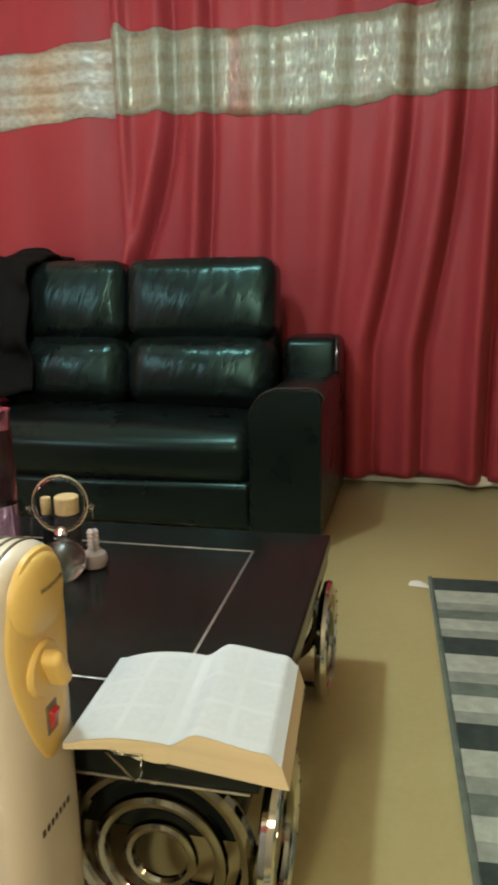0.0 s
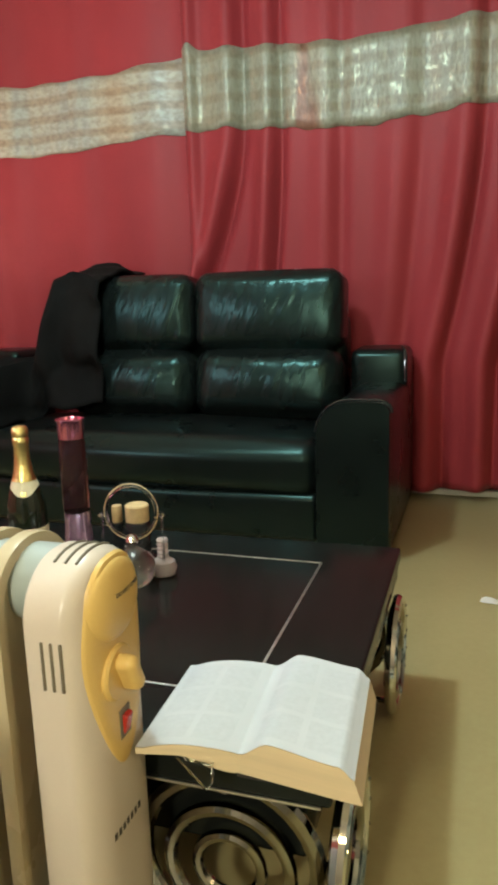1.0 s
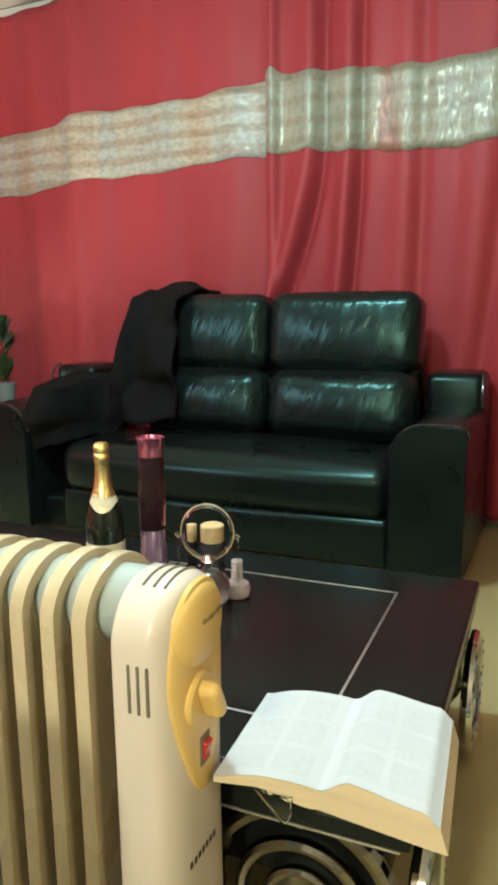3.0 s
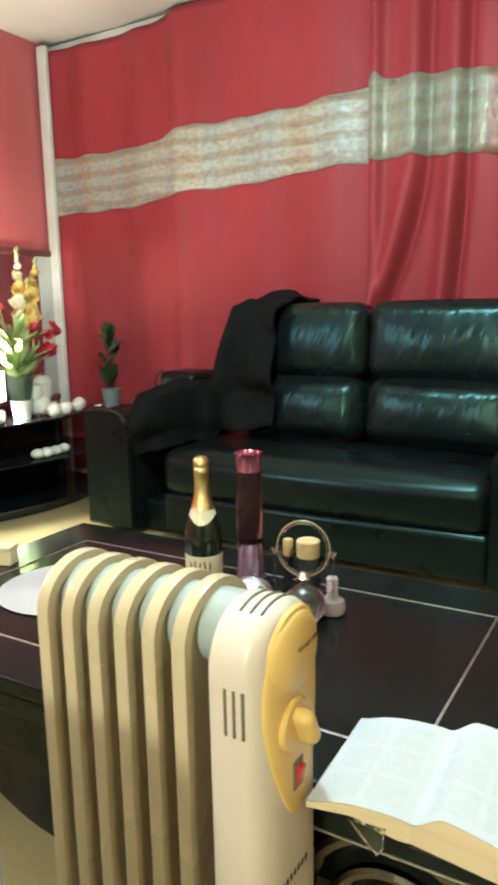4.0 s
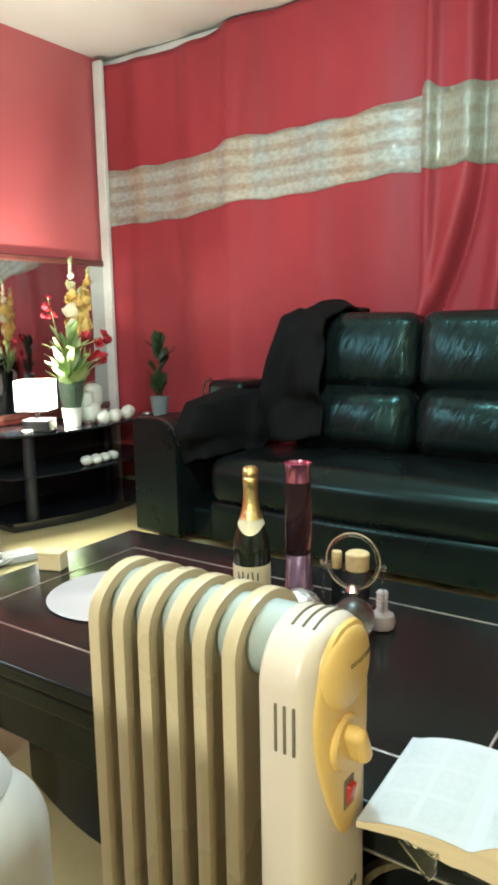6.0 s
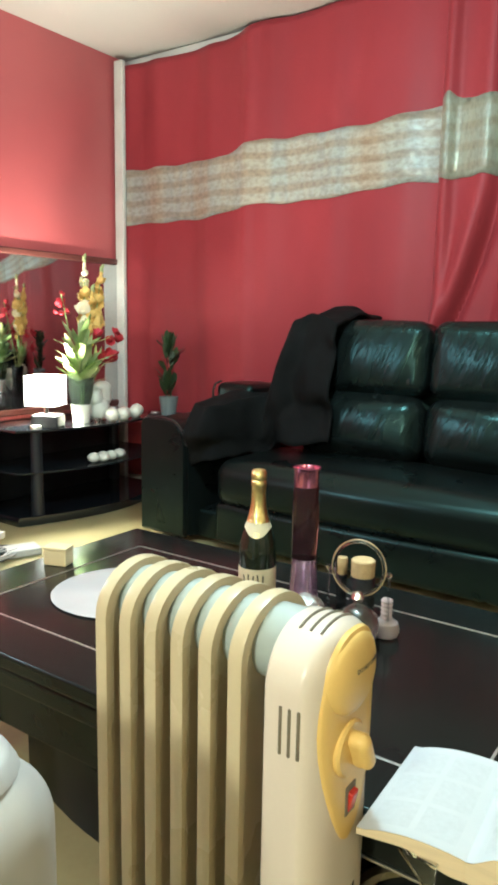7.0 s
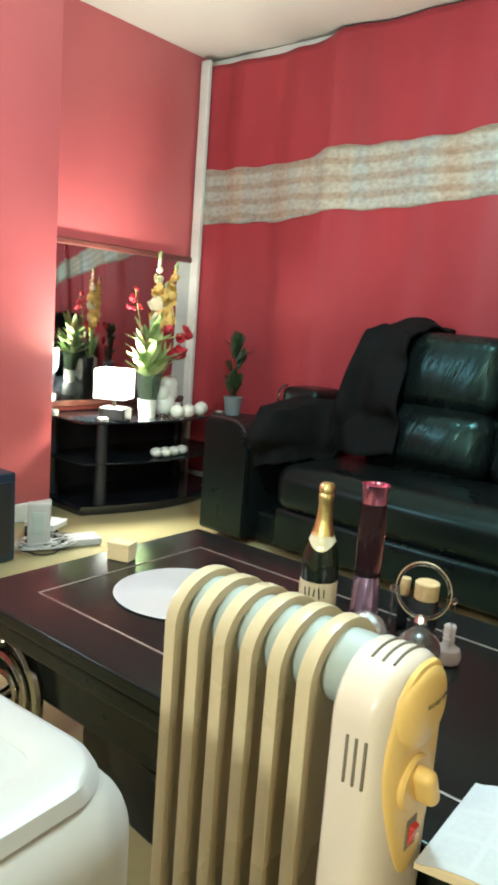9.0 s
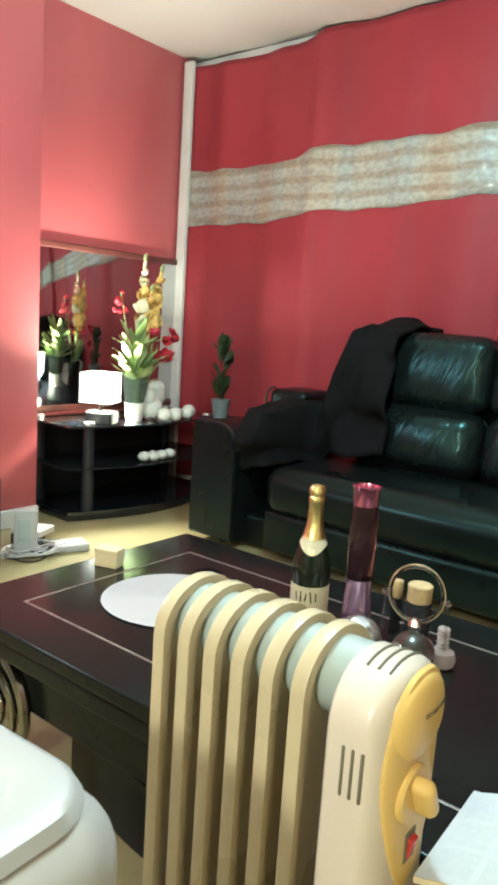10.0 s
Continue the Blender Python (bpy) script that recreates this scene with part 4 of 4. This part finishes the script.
def cube_lamp():
    l = thing("cube_table_lamp", (-2.88, 2.482, SZ), 30, "lit cube table lamp with a white paper shade", "lamp")
    part("base", rbox(0.14, 0.12, 0.065, 0.008, 2, at=(0.01, 0, 0.033)), BLACKP, l, "black box base")
    part("stem", lathe([(0.012, 0.065), (0.010, 0.12), (0.010, 0.16)], 12), CHROME, l)
    shade = Mesh()
    for k in range(4):
        a = pose(0, 0, 0.188, 0, 0, 90 * k)
        shade.add(rbox(0.003, 0.16, 0.15, 0.001, 1, mid=1, at=(0.08, 0, 0)), a)
    part("shade", shade, SHADE, l, "glowing white paper shade")
    return l


def leaf(length, width, bend):
    def point(u, v):
        w = width * math.sin(math.pi * min(1, v * 0.93 + 0.07)) ** 0.8
        return (u - 0.5) * w, length * v * math.cos(bend * v), length * v * math.sin(bend * v) * 0.35 - bend * 0.25 * length * v * v + 0.12 * w * abs(u - 0.5)
    return sheet(2, 6, point)


def lucky_plant():
    p = thing("potted_plant", (-2.86, 2.70, SZ), 0, "leafy green plant in a white ceramic pot", "plant")
    part("pot", lathe([(0.038, 0), (0.043, 0.003), (0.056, 0.095), (0.058, 0.103), (0.052, 0.103), (0.048, 0.08), (0.01, 0.078)], 28), CERAMIC, p, "tapered white ceramic pot")
    part("sleeve", lathe([(0.046, 0.095), (0.062, 0.16), (0.070, 0.245), (0.068, 0.245), (0.060, 0.16), (0.044, 0.098)], 24), SLEEVE, p, "clear plastic sleeve")
    rnd = random.Random(4)
    for k in range(5):
        a = rnd.uniform(0, 6.28)
        part("stem", tube([(0.012 * math.cos(a), 0.012 * math.sin(a), 0.07), (0.02 * math.cos(a), 0.02 * math.sin(a), 0.30)], 0.004, 6), LEAF, p)
    for k in range(56):
        a = k * 2.4
        z = 0.20 + 0.21 * rnd.random()
        m = pose(0.015 * math.cos(a), 0.015 * math.sin(a), z, rnd.uniform(12, 72), 0, math.degrees(a))
        part("leaf", Mesh().add(leaf(rnd.uniform(0.15, 0.24), rnd.uniform(0.032, 0.050), rnd.uniform(0.2, 0.9)), m), LEAF if k % 3 else PALELEAF, p)
    return p


def petal_flower(size, rnd):
    out = Mesh()
    for k in range(6):
        m = pose(0, 0, 0, rnd.uniform(25, 60), 0, 60 * k + rnd.uniform(-12, 12))
        out.add(leaf(size, size * 0.75, 0.5), m)
    return out


def gladioli():
    g = thing("gladiolus_bouquet", (-2.96, 2.81, SZ), 0, "yellow and cream gladioli with red blooms in a dark vase", "flowers")
    part("vase", lathe([(0.035, 0), (0.045, 0.01), (0.040, 0.12), (0.048, 0.22), (0.045, 0.22), (0.036, 0.12), (0.01, 0.02)], 24), SMOKE, g, "dark glass vase")
    rnd = random.Random(9)
    stems = [((0.0, 0.02), 0.88, PETALW, PETALY), ((0.04, 0.11), 0.83, PETALY, PETALY), ((0.03, 0.05), 0.72, PETALY, PETALY)]
    for (dx, dy), h, top, low in stems:
        path = [(dx * v * 1.0, dy * v, 0.08 + (h - 0.08) * v) for v in [k / 8 for k in range(9)]]
        part("stem", tube(path, [0.005 - 0.003 * k / 8 for k in range(9)], 6), LEAF, g)
        for k in range(9):
            v = 0.55 + 0.34 * k / 8 + rnd.uniform(-0.012, 0.012)
            size = 0.074 - 0.040 * (k / 8) ** 1.3 + rnd.uniform(-0.010, 0.010)
            a = k * 2.3 + rnd.uniform(-0.6, 0.6)
            off = 0.040 * (1 - 0.5 * k / 8)
            m = pose(dx * v + off * math.cos(a), dy * v + off * math.sin(a), 0.08 + (h - 0.08) * v, rnd.uniform(45, 95), 0, math.degrees(a) - 90)
            part("bloom", Mesh().add(petal_flower(size, rnd), m), top if k > 5 or rnd.random() < 0.3 else low, g)
        for k in range(5):
            v, a = 0.91 + 0.022 * k, k * 2.6
            bud = lathe([(0.002, 0), (0.009, 0.008), (0.010, 0.020), (0.005, 0.034), (0.001, 0.038)], 8)
            m = pose(dx * v + 0.008 * math.cos(a), dy * v + 0.008 * math.sin(a), 0.07 + (h - 0.08) * v, 28, 0, math.degrees(a) - 90)
            part("bud", Mesh().add(bud, m), PALELEAF if k > 2 else top, g)
    for k in range(16):
        a = rnd.uniform(0, 6.28)
        m = pose(0.05 + 0.07 * math.cos(a), 0.10 + 0.09 * math.sin(a), rnd.uniform(0.30, 0.48), rnd.uniform(20, 80), 0, rnd.uniform(0, 360))
        part("bloom", Mesh().add(petal_flower(0.045, rnd), m), PETALR, g, "red bloom")
    for k in range(9):
        m = pose(-0.03 + rnd.uniform(-0.03, 0.03), -0.12 + rnd.uniform(-0.04, 0.04), rnd.uniform(0.56, 0.70), rnd.uniform(20, 80), 0, rnd.uniform(0, 360))
        part("bloom", Mesh().add(petal_flower(0.030, rnd), m), PETALR, g, "red bloom")
    part("stem", tube([(0, 0, 0.15), (-0.02, -0.06, 0.4), (-0.03, -0.12, 0.68)], 0.003, 6), LEAF, g)
    for k in range(9):
        m = pose(0.03, 0.05, 0.22, rnd.uniform(50, 80), 0, 40 * k)
        part("leaf", Mesh().add(leaf(rnd.uniform(0.16, 0.26), 0.022, 0.5), m), LEAF, g)
    return g


cube_lamp()
lucky_plant()
gladioli()
single("white_figurine", Mesh().add(rbox(0.12, 0.13, 0.13, 0.06, 5, at=(0, 0, 0.065))).add(rbox(0.09, 0.11, 0.14, 0.045, 4, at=(-0.02, 0.05, 0.145))).add(rbox(0.08, 0.08, 0.10, 0.04, 4, at=(0.01, -0.03, 0.13))), CERAMIC,
       "white ceramic ornament with rounded lobes", "ornament", at=(-2.87, 2.83, SZ))


def pearl(name, x, y, z, r, squash, label, category, group):
    m = lathe([(r * 0.1, 0)] + [(r * math.sin(math.pi * k / 10), r * squash * (1 - math.cos(math.pi * k / 10))) for k in range(1, 10)] + [(r * 0.1, 2 * r * squash)], 16)
    return single(name, m, PEARL, label, category, group, at=(x, y, z))


rnd = random.Random(2)
for k in range(5):
    pearl("pearl_ball", -2.77 + 0.03 * (k % 2) - 0.018 * k, 2.84 + 0.066 * k, SZ, 0.036 + 0.004 * rnd.random(), 0.95, "white pearl ball on the black glass", "ball", "pearl balls")
for k, (dx, dy) in enumerate(((0, 0), (0.02, 0.05), (-0.02, 0.085), (0.01, 0.12), (0.0, 0.19))):
    pearl("sea_shell", -2.80 + dx, 2.73 + dy, 0.275, 0.030 + 0.008 * rnd.random(), 0.75, "small cream sea shell on the glass shelf", "shell", "shells on the shelf")
single("small_candle_cup", lathe([(0.012, 0), (0.018, 0.002), (0.019, 0.028), (0.016, 0.03)], 16), CLEAR, "tiny clear glass candle cup", "candle holder", at=(-2.78, 2.74, SZ))

# mirror on the recessed wall
mir = thing("wall_mirror", (-3.283, 2.7925, 0.50), 0, "large mirror in a dark wooden frame hung on the wall", "mirror")
MW, MH = 1.255, 0.915
part("glass", rbox(0.004, MW - 0.06, MH - 0.06, 0.001, 1, mid=1, at=(0.004, 0, MH / 2)), MIRROR, mir)
for nm, sy, sz, y, z in (("frame_rail", MW, 0.035, 0, MH - 0.018), ("frame_rail", MW, 0.035, 0, 0.018), ("frame_stile", 0.035, MH - 0.071, -MW / 2 + 0.018, MH / 2), ("frame_stile", 0.035, MH - 0.071, MW / 2 - 0.018, MH / 2)):
    part(nm, rbox(0.026, sy, sz, 0.008, 2, at=(0.002, y, z)), FRAMEW, mir)

DIMPOT = mat("pot grey darkened for dim light", (0.16, 0.18, 0.18), 0.6, vary=0.1, bump=0.05)
# plant behind the stand; its dimness is put into the leaf and pot colours
plant = thing("potted_plant", (-2.70, 3.22, 0), 0, "leafy houseplant coloured darker for dim light, in a grey pot on a black stool", "plant")
part("stool", lathe([(0.13, 0), (0.12, 0.02), (0.03, 0.04), (0.03, 0.46), (0.12, 0.48), (0.12, 0.50)], 20), BLACKP, plant)
part("pot", lathe([(0.042, 0.50), (0.056, 0.60), (0.058, 0.605), (0.05, 0.605), (0.04, 0.56)], 20), DIMPOT, plant, "grey pot")
for k in range(44):
    a = k * 2.4
    m = pose(0.015 * math.cos(a), 0.015 * math.sin(a), 0.60 + 0.30 * rnd.random(), rnd.uniform(30, 85), 0, math.degrees(a))
    part("leaf", Mesh().add(leaf(rnd.uniform(0.10, 0.18), 0.034, 0.7), m), DIMLEAF, plant)

# ---- floor clutter by the wall ----
sp = thing("loudspeaker", (-2.565, 1.505, 0), 3, "blue black floor loudspeaker cabinet", "loudspeaker")
part("cabinet", rbox(0.20, 0.30, 0.37, 0.008, 2, at=(0, 0, 0.19)), BLUEBLACK, sp)
part("grille", rbox(0.012, 0.25, 0.30, 0.004, 2, at=(0.104, 0, 0.19)), BLACKP, sp)
for x in (-0.08, 0.08):
    part("foot", rbox(0.02, 0.26, 0.008, 0.002, 1, at=(x, 0, 0.004)), BLACKP, sp)
bx = thing("candle_box", (-1.440, 1.345, TZ), 20, "small cream cardboard box on the far corner of the table", "box")
part("carton", rbox(0.068, 0.046, 0.042, 0.003, 2, at=(0, 0, 0.0215)), CANDLE, bx)
part("lid", rbox(0.071, 0.049, 0.010, 0.002, 2, at=(0, 0, 0.0475)), CANDLE, bx)
ro = thing("router", (-2.55, 1.825, 0), -38, "white upright internet router with cables", "router")
part("case", rbox(0.055, 0.095, 0.205, 0.006, 2, at=(0, 0, 0.104)), WHITEP, ro)
part("vent", rbox(0.002, 0.06, 0.10, 0.001, 1, at=(0.0278, 0, 0.12)), TUBE, ro)
single("network_box", rbox(0.11, 0.15, 0.035, 0.008, 2, at=(0, 0, 0.018)), WHITEP, "flat white plastic network box", "network box", at=(-2.50, 2.02, 0), turn=-20)
single("power_adapter", rbox(0.09, 0.13, 0.05, 0.006, 2, at=(0, 0, 0.026)), BLACKP, "black power adapter on the floor", "adapter", at=(-2.70, 1.94, 0), turn=15)
single("folded_paper", rbox(0.15, 0.13, 0.03, 0.004, 2, at=(0, 0, 0.067)), PAPER, "white folded paper lying on the adapter", "paper", at=(-2.71, 1.97, -0.015), turn=25)
for k in range(9):
    cr = random.Random(30 + k)
    x, y = -2.54 + cr.uniform(-0.04, 0.04), 1.87 + cr.uniform(-0.04, 0.04)
    pts = []
    for q in range(36):
        a = q * 0.36
        r = 0.05 + 0.035 * math.sin(q * 0.5 + k) + cr.uniform(-0.004, 0.004)
        pts.append((x + 1.1 * r * math.cos(a), y + 1.5 * r * math.sin(a), 0.006 + 0.004 * k + 0.004 * math.sin(q)))
    single("cable", tube(pts, 0.0035, 6), WHITEP if k % 3 else BLACKP, "coiled thin power cable on the floor", "cable", "cables by the wall")

# ceiling lamp above the table
cl = thing("ceiling_lamp", (-0.80, 1.46, CEIL - 0.003), 0, "round white ceiling lamp", "lamp")
part("rose", lathe([(0.06, -0.03), (0.065, -0.005), (0.06, 0.0)], 24), WHITEP, cl)
part("rod", tube([(0, 0, -0.03), (0, 0, -0.24)], 0.006, 10), CHROME, cl)

def fill_lamp_stand(x, y, h, label):
    """Added unseen lamp stand with an open saucer, placed under a fill light."""
    l = thing("fill_lamp_stand", (x, y, 0), 0, label, "lamp", "floor lamps")
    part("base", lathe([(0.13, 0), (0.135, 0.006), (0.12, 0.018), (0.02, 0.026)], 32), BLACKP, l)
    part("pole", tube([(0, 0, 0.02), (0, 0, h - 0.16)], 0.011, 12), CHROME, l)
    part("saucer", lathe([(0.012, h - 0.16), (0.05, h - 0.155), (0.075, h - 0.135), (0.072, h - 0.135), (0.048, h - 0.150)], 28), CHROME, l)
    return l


# Stands added out of view at the three fill lights.
fill_lamp_stand(-2.30, 0.45, 1.45, "unseen chrome lamp stand added under the cool fill light")
fill_lamp_stand(1.60, 0.10, 1.40, "unseen chrome lamp stand added under the warm fill light")
fill_lamp_stand(-0.22, -1.00, 1.50, "unseen chrome lamp stand added under the front fill light")
